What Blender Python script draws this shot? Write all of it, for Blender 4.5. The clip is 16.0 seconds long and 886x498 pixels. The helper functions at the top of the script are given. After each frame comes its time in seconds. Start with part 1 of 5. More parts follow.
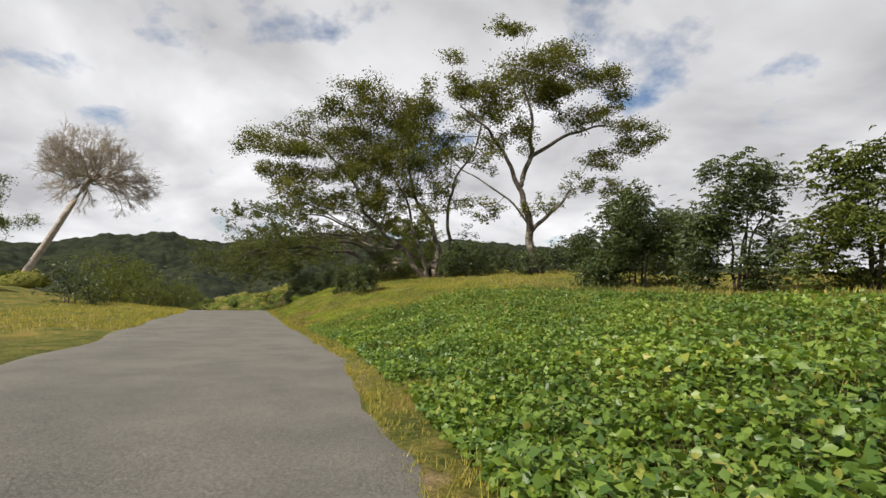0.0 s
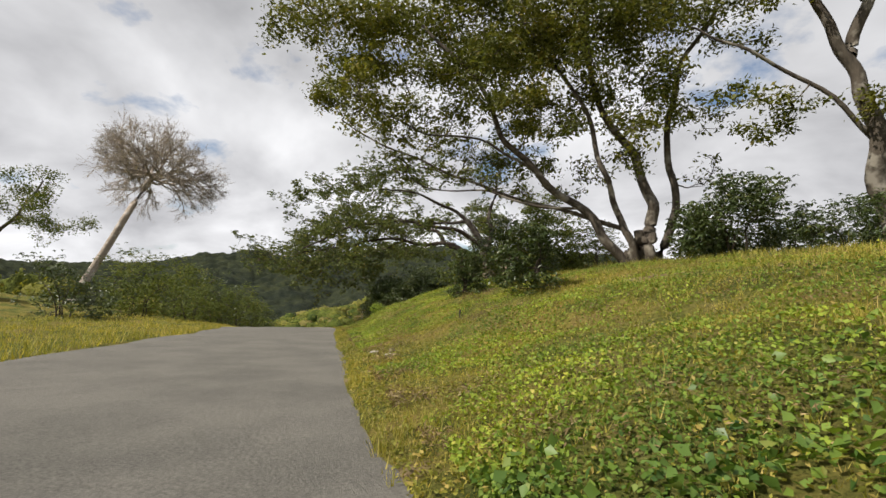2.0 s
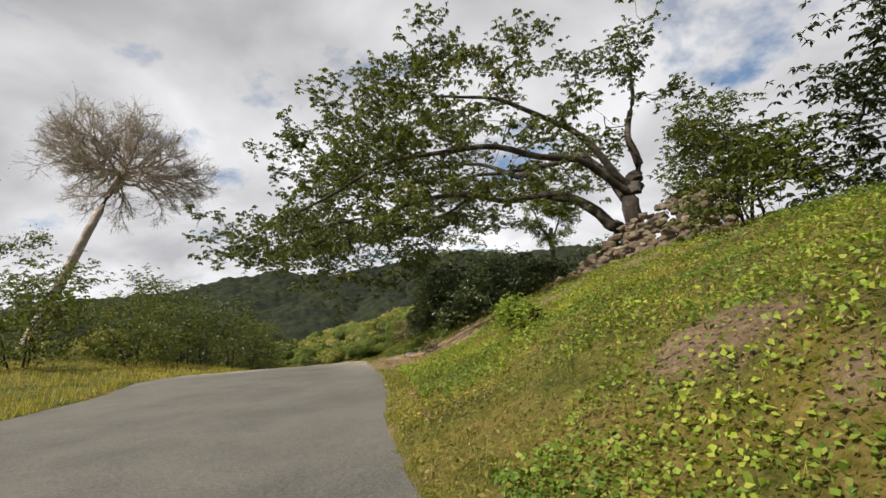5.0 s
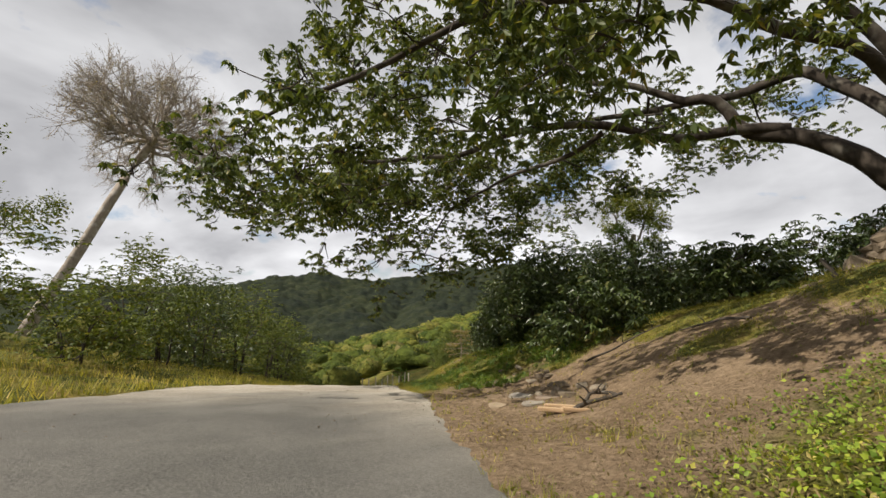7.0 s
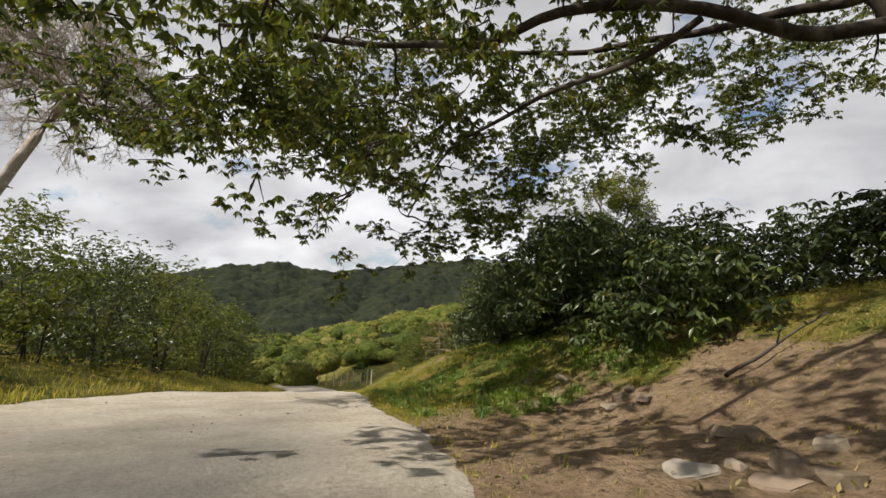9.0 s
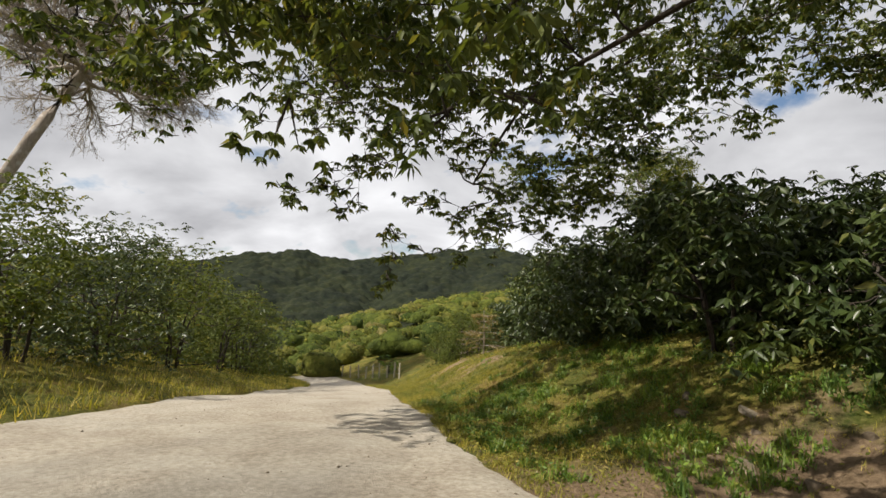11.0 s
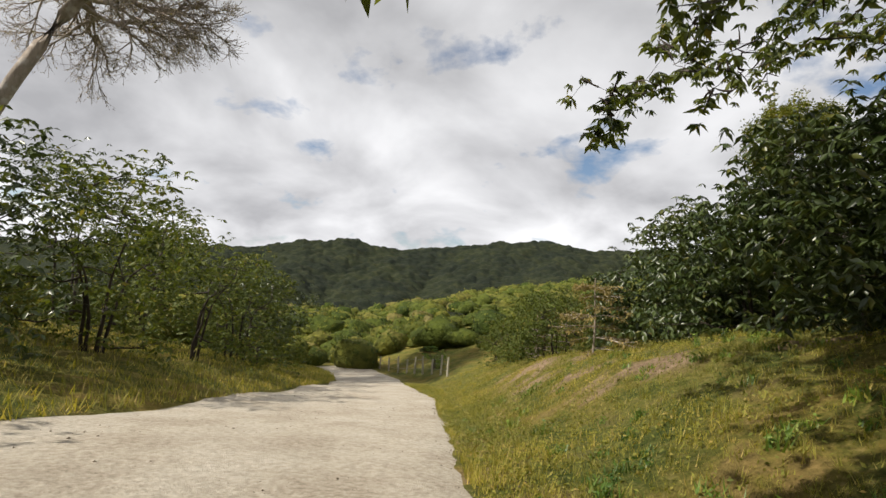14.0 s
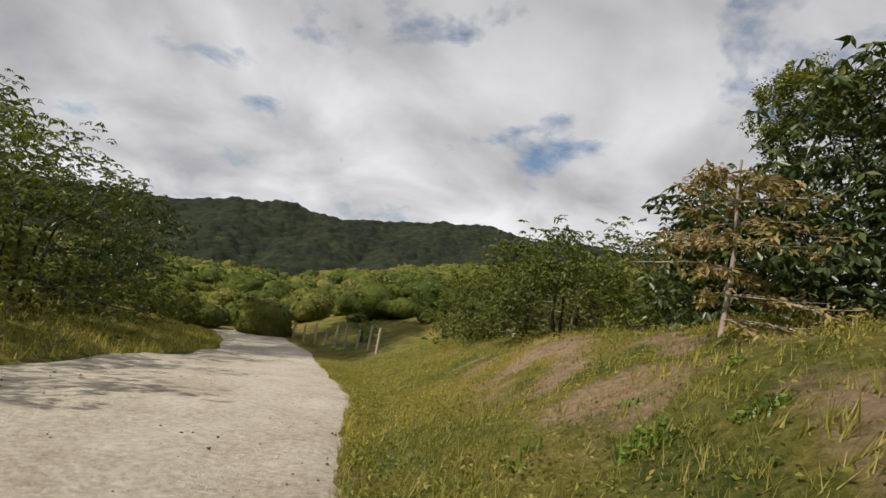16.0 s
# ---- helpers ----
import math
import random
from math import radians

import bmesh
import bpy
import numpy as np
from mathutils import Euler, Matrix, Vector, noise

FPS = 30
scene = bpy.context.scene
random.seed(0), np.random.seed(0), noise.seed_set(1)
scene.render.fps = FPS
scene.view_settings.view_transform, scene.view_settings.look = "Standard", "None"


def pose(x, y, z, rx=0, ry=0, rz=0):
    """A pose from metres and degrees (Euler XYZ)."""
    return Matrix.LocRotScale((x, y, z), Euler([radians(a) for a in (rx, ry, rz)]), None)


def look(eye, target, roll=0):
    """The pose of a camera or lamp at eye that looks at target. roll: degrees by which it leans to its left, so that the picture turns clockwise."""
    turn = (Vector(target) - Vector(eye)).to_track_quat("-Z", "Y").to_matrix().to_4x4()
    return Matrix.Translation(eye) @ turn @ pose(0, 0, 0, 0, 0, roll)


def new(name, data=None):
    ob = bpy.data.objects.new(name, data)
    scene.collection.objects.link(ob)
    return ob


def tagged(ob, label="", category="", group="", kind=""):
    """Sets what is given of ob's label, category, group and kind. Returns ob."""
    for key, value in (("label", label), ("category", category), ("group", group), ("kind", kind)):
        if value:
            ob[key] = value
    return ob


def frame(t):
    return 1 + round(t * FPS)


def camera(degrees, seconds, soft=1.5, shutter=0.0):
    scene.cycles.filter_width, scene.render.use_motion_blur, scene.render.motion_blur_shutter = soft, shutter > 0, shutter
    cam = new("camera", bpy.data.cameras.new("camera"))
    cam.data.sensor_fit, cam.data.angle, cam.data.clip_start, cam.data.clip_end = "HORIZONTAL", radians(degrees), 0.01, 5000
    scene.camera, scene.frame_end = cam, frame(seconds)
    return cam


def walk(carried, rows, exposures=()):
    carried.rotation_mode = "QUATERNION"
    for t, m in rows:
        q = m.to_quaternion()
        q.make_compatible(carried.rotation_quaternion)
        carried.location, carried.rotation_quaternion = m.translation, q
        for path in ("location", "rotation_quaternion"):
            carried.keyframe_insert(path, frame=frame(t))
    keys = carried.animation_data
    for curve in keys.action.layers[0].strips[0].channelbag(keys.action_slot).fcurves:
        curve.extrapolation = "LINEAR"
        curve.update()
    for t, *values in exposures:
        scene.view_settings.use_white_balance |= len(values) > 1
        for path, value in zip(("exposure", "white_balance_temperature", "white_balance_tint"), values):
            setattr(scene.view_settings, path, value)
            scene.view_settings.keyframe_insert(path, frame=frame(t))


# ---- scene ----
cam = camera(86.8, 16.0)
PATH = [
    (0.0, pose(0.000, 0.000, 1.100, 93.79, -1.29, -0.00)),
    (0.5, pose(-1.115, 4.444, 0.805, 92.88, -3.03, 1.53)),
    (1.0, pose(-2.204, 8.618, 0.519, 92.44, -9.09, 3.65)),
    (1.5, pose(-3.436, 12.110, 0.311, 91.73, -7.64, 5.58)),
    (2.0, pose(-4.812, 15.139, 0.183, 95.35, -0.74, 9.18)),
    (2.5, pose(-6.049, 17.955, 0.069, 96.27, 2.95, 8.65)),
    (3.0, pose(-7.256, 20.716, -0.064, 94.72, 2.46, 10.16)),
    (3.5, pose(-8.539, 23.523, -0.134, 94.82, 1.67, 10.98)),
    (3.7, pose(-9.037, 24.597, -0.125, 96.29, 2.07, 11.49)),
    (5.8, pose(-12.285, 32.850, -0.543, 95.43, 4.47, 12.09)),
    (6.0, pose(-12.753, 33.777, -0.596, 93.98, 3.76, 12.38)),
    (6.5, pose(-13.797, 35.890, -0.681, 94.18, 2.63, 14.72)),
    (7.0, pose(-14.543, 37.457, -0.745, 97.96, -0.40, 16.96)),
    (7.5, pose(-15.106, 38.478, -0.783, 98.40, 1.96, 18.86)),
    (8.0, pose(-15.590, 39.697, -0.895, 97.33, -0.29, 11.28)),
    (8.5, pose(-16.116, 40.725, -0.936, 97.89, 0.45, 11.05)),
    (9.0, pose(-16.599, 41.783, -1.021, 97.32, -1.52, 12.24)),
    (9.2, pose(-16.783, 42.203, -1.061, 96.39, -2.26, 10.49)),
    (11.3, pose(-18.655, 44.798, -0.959, 96.00, -0.91, 15.71)),
    (11.5, pose(-18.859, 45.345, -1.025, 96.71, 0.81, 17.44)),
    (12.0, pose(-19.332, 46.753, -1.287, 95.73, -4.70, 16.82)),
    (12.5, pose(-19.842, 48.027, -1.471, 94.35, -5.58, 19.20)),
    (13.0, pose(-20.275, 49.284, -1.619, 94.84, -5.74, 19.15)),
    (13.5, pose(-20.702, 50.540, -1.827, 95.76, -7.55, 18.08)),
    (14.0, pose(-21.206, 51.875, -1.967, 94.70, -3.78, 20.12)),
    (14.5, pose(-21.657, 53.368, -2.161, 95.07, -0.76, 23.54)),
    (15.0, pose(-22.310, 55.217, -2.490, 94.24, -5.77, 16.02)),
    (15.5, pose(-22.973, 57.088, -2.873, 93.52, -8.63, 13.38)),
    (16.0, pose(-23.583, 58.863, -3.235, 92.95, -9.16, 12.55)),
]
walk(cam, PATH, [(0.0, 0.3), (14.5, 0.27), (15.2, 0.12), (16.0, 0.0)])

# ---------------------------------------------------------------- light
world = bpy.data.worlds.new("sky")
scene.world = world
world.use_nodes = True
wn, wl = world.node_tree.nodes, world.node_tree.links
wn.clear()


def wnode(kind, **values):
    n = wn.new(kind)
    for key, value in values.items():
        n.inputs[key].default_value = value
    return n


SUN_AZ, SUN_EL = radians(-128), radians(47)   # from north (+y) towards east, and above the level
SUN_DIR = Vector((math.sin(SUN_AZ) * math.cos(SUN_EL), math.cos(SUN_AZ) * math.cos(SUN_EL), math.sin(SUN_EL)))
w_out = wn.new("ShaderNodeOutputWorld")
sky = wn.new("ShaderNodeTexSky")
sky.sky_type, sky.sun_disc = "NISHITA", False
sky.sun_elevation, sky.sun_rotation = SUN_EL, SUN_AZ
sky_bg = wnode("ShaderNodeBackground", Strength=0.095)
wl.new(sky.outputs[0], sky_bg.inputs["Color"])
# clouds: noise laid on a flat layer overhead
w_co = wn.new("ShaderNodeTexCoord")
w_sep = wn.new("ShaderNodeSeparateXYZ")
wl.new(w_co.outputs["Generated"], w_sep.inputs[0])
w_z = wn.new("ShaderNodeMath")
w_z.operation = "MAXIMUM"
wl.new(w_sep.outputs["Z"], w_z.inputs[0])
w_z.inputs[1].default_value = 0.0
w_z2 = wn.new("ShaderNodeMath")
w_z2.operation = "ADD"
wl.new(w_z.outputs[0], w_z2.inputs[0])
w_z2.inputs[1].default_value = 0.42
w_div = wn.new("ShaderNodeVectorMath")
w_div.operation = "DIVIDE"
wl.new(w_co.outputs["Generated"], w_div.inputs[0])
wl.new(w_z2.outputs[0], w_div.inputs[1])
w_map = wnode("ShaderNodeMapping", Location=(1.35, 0.6, 0.0), Scale=(1.0, 1.0, 0.9))
wl.new(w_div.outputs[0], w_map.inputs["Vector"])
w_n1 = wnode("ShaderNodeTexNoise", Scale=3.4, Detail=8.0, Roughness=0.55, Distortion=0.15)
w_n2 = wnode("ShaderNodeTexNoise", Scale=2.0, Detail=6.0, Roughness=0.5, Distortion=0.3)
wl.new(w_map.outputs[0], w_n1.inputs["Vector"])
wl.new(w_map.outputs[0], w_n2.inputs["Vector"])
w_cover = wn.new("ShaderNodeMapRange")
for k, v in (("From Min", 0.295), ("From Max", 0.4)):
    w_cover.inputs[k].default_value = v
wl.new(w_n1.outputs[0], w_cover.inputs["Value"])
w_tone = wn.new("ShaderNodeValToRGB")
w_tone.color_ramp.elements[0].position, w_tone.color_ramp.elements[0].color = 0.34, (0.44, 0.44, 0.46, 1)
w_tone.color_ramp.elements[1].position, w_tone.color_ramp.elements[1].color = 0.66, (0.92, 0.92, 0.94, 1)
wl.new(w_n2.outputs[0], w_tone.inputs[0])
cloud_bg = wnode("ShaderNodeBackground", Strength=0.76)
w_low = wn.new("ShaderNodeMapRange")      # clouds are whiter towards the horizon
for k, v in (("From Min", 0.06), ("From Max", 0.5), ("To Min", 1.33), ("To Max", 0.9)):
    w_low.inputs[k].default_value = v
wl.new(w_sep.outputs["Z"], w_low.inputs["Value"])
w_white = wn.new("ShaderNodeVectorMath")
w_white.operation = "MULTIPLY"
wl.new(w_tone.outputs[0], w_white.inputs[0])
wl.new(w_low.outputs[0], w_white.inputs[1])
wl.new(w_white.outputs[0], cloud_bg.inputs["Color"])
w_mix = wn.new("ShaderNodeMixShader")
wl.new(w_cover.outputs[0], w_mix.inputs[0])
wl.new(sky_bg.outputs[0], w_mix.inputs[1])
wl.new(cloud_bg.outputs[0], w_mix.inputs[2])
wl.new(w_mix.outputs[0], w_out.inputs["Surface"])

sun = new("sun", bpy.data.lights.new("sun", "SUN"))
sun.data.energy, sun.data.angle, sun.data.color = 5.0, radians(0.6), (1.0, 0.93, 0.82)
sun.matrix_world = look(SUN_DIR * 100, (0, 0, 0))


# ---------------------------------------------------------------- materials
def material(name, roughness=0.7, specular=0.3):
    m = bpy.data.materials.new(name)
    m.use_nodes = True
    nt = m.node_tree
    b = nt.nodes["Principled BSDF"]
    b.inputs["Roughness"].default_value = roughness
    b.inputs["Specular IOR Level"].default_value = specular
    return m, nt, b


def ramp(nt, source, stops):
    r = nt.nodes.new("ShaderNodeValToRGB")
    while len(r.color_ramp.elements) < len(stops):
        r.color_ramp.elements.new(0.5)
    for e, (p, c) in zip(r.color_ramp.elements, stops):
        e.position, e.color = p, (*c, 1)
    nt.links.new(source, r.inputs[0])
    return r.outputs[0]


def noise_of(nt, scale, detail=5.0, rough=0.55, space="Object", stretch=None):
    co = nt.nodes.new("ShaderNodeTexCoord")
    src = co.outputs[space]
    if stretch:
        mp = nt.nodes.new("ShaderNodeMapping")
        mp.inputs["Scale"].default_value = stretch
        nt.links.new(src, mp.inputs[0])
        src = mp.outputs[0]
    n = nt.nodes.new("ShaderNodeTexNoise")
    n.inputs["Scale"].default_value, n.inputs["Detail"].default_value, n.inputs["Roughness"].default_value = scale, detail, rough
    nt.links.new(src, n.inputs["Vector"])
    return n.outputs[0]


def mixed(nt, fac, a, b, blend="MIX"):
    m = nt.nodes.new("ShaderNodeMix")
    m.data_type, m.blend_type = "RGBA", blend
    for sock, v in ((m.inputs[0], fac), (m.inputs[6], a), (m.inputs[7], b)):
        if isinstance(v, (int, float)):
            sock.default_value = v
        elif isinstance(v, tuple):
            sock.default_value = (*v, 1)
        else:
            nt.links.new(v, sock)
    return m.outputs[2]


def bumped(nt, b, height, strength, distance):
    n = nt.nodes.new("ShaderNodeBump")
    n.inputs["Strength"].default_value, n.inputs["Distance"].default_value = strength, distance
    nt.links.new(height, n.inputs["Height"])
    nt.links.new(n.outputs[0], b.inputs["Normal"])


def leaf_material(name, dark, light, old, gloss=0.42, glow=0.3, old_share=0.1, patch=0.5, strong=1.0, shine=0.22):
    """Leaf skin: every leaf has its own tone, some are yellowed; light comes through it."""
    m, nt, b = material(name, gloss, shine)
    geo = nt.nodes.new("ShaderNodeNewGeometry")
    tone = ramp(nt, geo.outputs["Random Per Island"], [(0.0, dark), (0.75, light), (1.0 - old_share, light), (1.0, old)])
    big = noise_of(nt, patch, 3)
    var = ramp(nt, big, [(0.34, (1 - 0.3 * strong, 1 - 0.24 * strong, 1 - 0.2 * strong)), (0.66, (1 + 0.16 * strong, 1 + 0.1 * strong, 0.95))])
    col = mixed(nt, 1.0, tone, var, "MULTIPLY")
    nt.links.new(col, b.inputs["Base Color"])
    tr = nt.nodes.new("ShaderNodeBsdfTranslucent")
    warm = mixed(nt, 1.0, col, (1.5, 1.45, 0.6), "MULTIPLY")
    nt.links.new(warm, tr.inputs[0])
    mix = nt.nodes.new("ShaderNodeMixShader")
    mix.inputs[0].default_value = glow
    nt.links.new(b.outputs[0], mix.inputs[1])
    nt.links.new(tr.outputs[0], mix.inputs[2])
    nt.links.new(mix.outputs[0], nt.nodes["Material Output"].inputs[0])
    return m


def bark_material(name, low, high, lichen):
    m, nt, b = material(name, 0.85, 0.2)
    grain = noise_of(nt, 6.0, 8, 0.65, stretch=(1, 1, 0.25))
    patch = noise_of(nt, 1.6, 4)
    col = mixed(nt, ramp(nt, patch, [(0.52, (0, 0, 0)), (0.64, (1, 1, 1))]), ramp(nt, grain, [(0.3, low), (0.7, high)]), lichen)
    nt.links.new(col, b.inputs["Base Color"])
    bumped(nt, b, grain, 0.7, 0.03)
    return m


LEAF_TREE = leaf_material("tree_leaf", (0.042, 0.062, 0.02), (0.12, 0.145, 0.04), (0.24, 0.2, 0.05), glow=0.36)
LEAF_FINE = leaf_material("fine_tree_leaf", (0.06, 0.07, 0.018), (0.14, 0.15, 0.035), (0.22, 0.18, 0.05), 0.5)
LEAF_DARK = leaf_material("glossy_shrub_leaf", (0.03, 0.048, 0.014), (0.07, 0.095, 0.026), (0.14, 0.135, 0.035), 0.36, 0.18, shine=0.4)
LEAF_BUSH = leaf_material("shrub_leaf", (0.05, 0.07, 0.014), (0.12, 0.145, 0.03), (0.22, 0.19, 0.05), 0.55)
LEAF_VINE = leaf_material("vine_leaf", (0.055, 0.115, 0.022), (0.18, 0.265, 0.046), (0.32, 0.3, 0.07), 0.42, 0.28, 0.06, 0.7, 1.4, 0.35)
LEAF_DRY = leaf_material("dry_leaf", (0.17, 0.13, 0.05), (0.3, 0.24, 0.1), (0.36, 0.26, 0.1), 0.7, 0.2)
BUD = leaf_material("pale_bud", (0.24, 0.2, 0.17), (0.36, 0.31, 0.26), (0.4, 0.33, 0.14), 0.8, 0.2)
LEAF_HERB = leaf_material("herb_leaf", (0.1, 0.17, 0.025), (0.28, 0.36, 0.052), (0.4, 0.36, 0.09), 0.55, 0.3, 0.12, 0.7, 1.6)
LEAF_DEAD = leaf_material("dead_weed", (0.12, 0.085, 0.045), (0.25, 0.185, 0.1), (0.4, 0.32, 0.18), 0.8, 0.15, 0.2)
LEAF_FAR = leaf_material("far_woodland_leaf", (0.085, 0.11, 0.022), (0.2, 0.215, 0.045), (0.28, 0.235, 0.075), 0.85, 0.2, 0.1, 0.14, 2.2)
LEAF_WEED = leaf_material("weed_leaf", (0.11, 0.13, 0.022), (0.27, 0.26, 0.05), (0.38, 0.29, 0.1), 0.6, 0.3, 0.25)
GRASS = leaf_material("grass_blade", (0.16, 0.17, 0.03), (0.36, 0.325, 0.07), (0.47, 0.37, 0.15), 0.7, 0.35, 0.3)
BARK = bark_material("grey_bark", (0.032, 0.026, 0.02), (0.115, 0.096, 0.076), (0.23, 0.21, 0.175))
BARK_DARK = bark_material("dark_brown_bark", (0.022, 0.017, 0.013), (0.062, 0.049, 0.038), (0.11, 0.098, 0.08))
TWIG = bark_material("pale_twig", (0.22, 0.18, 0.145), (0.38, 0.325, 0.275), (0.44, 0.4, 0.36))


# ---------------------------------------------------------------- plan of the road and the ground
ROAD = [(7.2, -28.2, 1.95), (4.4, -17.4, 1.22), (1.5, -5.8, 0.44), (-1.5, 5.9, -0.34), (-3.3, 11.6, -0.70), (-5.7, 17.1, -0.95),
        (-8.1, 22.6, -1.15), (-10.4, 28.1, -1.35), (-12.7, 33.6, -1.63), (-15.3, 39.1, -1.89), (-18.0, 44.3, -2.2), (-20.4, 49.8, -2.85),
        (-22.4, 55.5, -3.65), (-24.4, 61.1, -4.7), (-26.4, 66.8, -5.7), (-28.6, 72.5, -6.7), (-31.5, 78.1, -7.7), (-35.5, 84.0, -8.6),
        (-41.0, 90.0, -9.4), (-48.0, 96.0, -10.2)]
_r = np.array(ROAD)
_u = np.linspace(0, len(_r) - 1, 460)


def _glide(col):
    """Catmull-Rom through the road's points."""
    p = np.concatenate([[2 * col[0] - col[1]], col, [2 * col[-1] - col[-2]]])
    i = np.minimum(_u.astype(int), len(col) - 2)
    f = _u - i
    a, b, c, d = p[i], p[i + 1], p[i + 2], p[i + 3]
    return 0.5 * (2 * b + (c - a) * f + (2 * a - 5 * b + 4 * c - d) * f ** 2 + (3 * b - a - 3 * c + d) * f ** 3)


LINE = np.stack([_glide(_r[:, k]) for k in range(3)], 1)
STEP = np.linalg.norm(np.diff(LINE[:, :2], axis=0), axis=1)
RUN = np.concatenate([[0], np.cumsum(STEP)])
RUN -= RUN[np.argmin(np.hypot(LINE[:, 0], LINE[:, 1]))]          # 0 where the drive begins
AHEAD = np.gradient(LINE[:, :2], axis=0)
AHEAD /= np.linalg.norm(AHEAD, axis=1)[:, None]


def along(x, y):
    """How far along the road and how far to its right a place lies, and the road's height there."""
    x, y = np.atleast_1d(np.asarray(x, float)), np.atleast_1d(np.asarray(y, float))
    s, d, z = np.empty(len(x)), np.empty(len(x)), np.empty(len(x))
    for a in range(0, len(x), 8000):
        q = np.stack([x[a:a + 8000], y[a:a + 8000]], 1)
        dist = (q[:, None, 0] - LINE[None, :, 0]) ** 2 + (q[:, None, 1] - LINE[None, :, 1]) ** 2
        i = dist.argmin(1)
        rel = q - LINE[i, :2]
        s[a:a + 8000] = RUN[i] + (rel * AHEAD[i]).sum(1)
        d[a:a + 8000] = np.sign(rel[:, 0] * AHEAD[i, 1] - rel[:, 1] * AHEAD[i, 0]) * np.sqrt(dist[np.arange(len(q)), i])
        z[a:a + 8000] = np.interp(s[a:a + 8000], RUN, LINE[:, 2])
    return s, d, z


def beside(s, d):
    """World x, y of a place d metres right of the road's line at s."""
    s, d = np.asarray(s, float), np.asarray(d, float)
    x, y = np.interp(s, RUN, LINE[:, 0]), np.interp(s, RUN, LINE[:, 1])
    ax, ay = np.interp(s, RUN, AHEAD[:, 0]), np.interp(s, RUN, AHEAD[:, 1])
    return x + ay * d, y - ax * d


# the bank on the right: for stretches of the road, heights over it at distances from its line
BANK_D = [0.3, 1.5, 2.5, 3.5, 5, 7, 10, 14, 20, 40]
BANK = {
    -30: [0, .1, .3, .5, .7, 1.0, 1.3, 1.5, 1.8, 2],
    2: [0, .12, .35, .55, .75, .95, 1.2, 1.5, 1.9, 2.4],
    12: [0, .15, .4, .65, .9, 1.2, 1.5, 1.8, 2.2, 3],
    20: [0, .2, .55, .9, 1.25, 1.7, 2.1, 2.4, 2.8, 3.4],
    27: [0, .25, .65, 1.05, 1.45, 1.95, 2.45, 2.8, 3.1, 4],
    36: [0, .4, 1.15, 1.5, 1.95, 2.4, 2.8, 3.1, 3.5, 4.2],
    41: [0, .15, .5, .95, 1.65, 2.25, 2.8, 3.4, 4, 5],
    46: [0, .0, .08, .25, .95, 1.8, 2.6, 3.2, 3.8, 5],
    50: [0, .0, .02, .1, .8, 1.6, 2.4, 2.9, 3.4, 4.5],
    54: [0, .02, .15, .5, 1.2, 1.9, 2.4, 2.8, 3.4, 4.5],
    59: [0, .15, .6, 1.1, 1.65, 2.05, 2.4, 2.8, 3.4, 4.5],
    66: [0, .45, 1.15, 1.65, 2.0, 2.2, 2.5, 2.9, 3.6, 5],
    74: [0, .6, 1.2, 1.6, 1.9, 2.2, 2.6, 3.2, 4.2, 6],
    90: [.1, .5, .9, 1.2, 1.6, 2.2, 3.0, 4, 5.5, 8],
    140: [.1, .5, .9, 1.2, 1.6, 2.2, 3.0, 4, 5.5, 8],
}
VERGE = {-30: .7, 12: .6, 36: .5, 40: .8, 46: 1.2, 51: 1.4, 55: .9, 60: .4, 72: -.2, 80: -1.2, 95: -1.2, 140: -1.2}
SHOULDER_D = [0, 5.0, 6.5, 9, 14, 22, 40]
SHOULDER = {-30: [0, 0, .05, .1, -.2, -1, -3], 20: [0, .1, .1, .1, -.1, -.5, -2], 45: [0, .1, .2, .4, .6, 1, 2], 60: [0, .0, .3, .8, 1.6, 3, 6],
            140: [0, 0, .3, .8, 1.8, 3.5, 7]}


def table(tab, ds, s, d):
    keys = np.array(sorted(tab))
    rows = np.array([tab[k] for k in keys], float)
    cols = np.stack([np.interp(s, keys, rows[:, j]) for j in range(len(ds))], 1)
    j = np.clip(np.searchsorted(ds, d) - 1, 0, len(ds) - 2)
    ds = np.asarray(ds, float)
    f = np.clip((d - ds[j]) / (ds[j + 1] - ds[j]), 0, 1)
    i = np.arange(len(d))
    return cols[i, j] * (1 - f) + cols[i, j + 1] * f


def smooth(v, a, b):
    t = np.clip((v - a) / (b - a), 0, 1)
    return t * t * (3 - 2 * t)


def waves(x, y, size, seed):
    """A cheap smooth noise of about -1 to 1."""
    g = np.random.default_rng(seed)
    out = np.zeros_like(x)
    for k in range(6):
        a, p = g.uniform(0, 2 * np.pi, 2)
        f = g.uniform(0.6, 1.8) / size
        out += np.sin(x * np.cos(a) * f * 6.28 + y * np.sin(a) * f * 6.28 + p)
    return out / 3.5


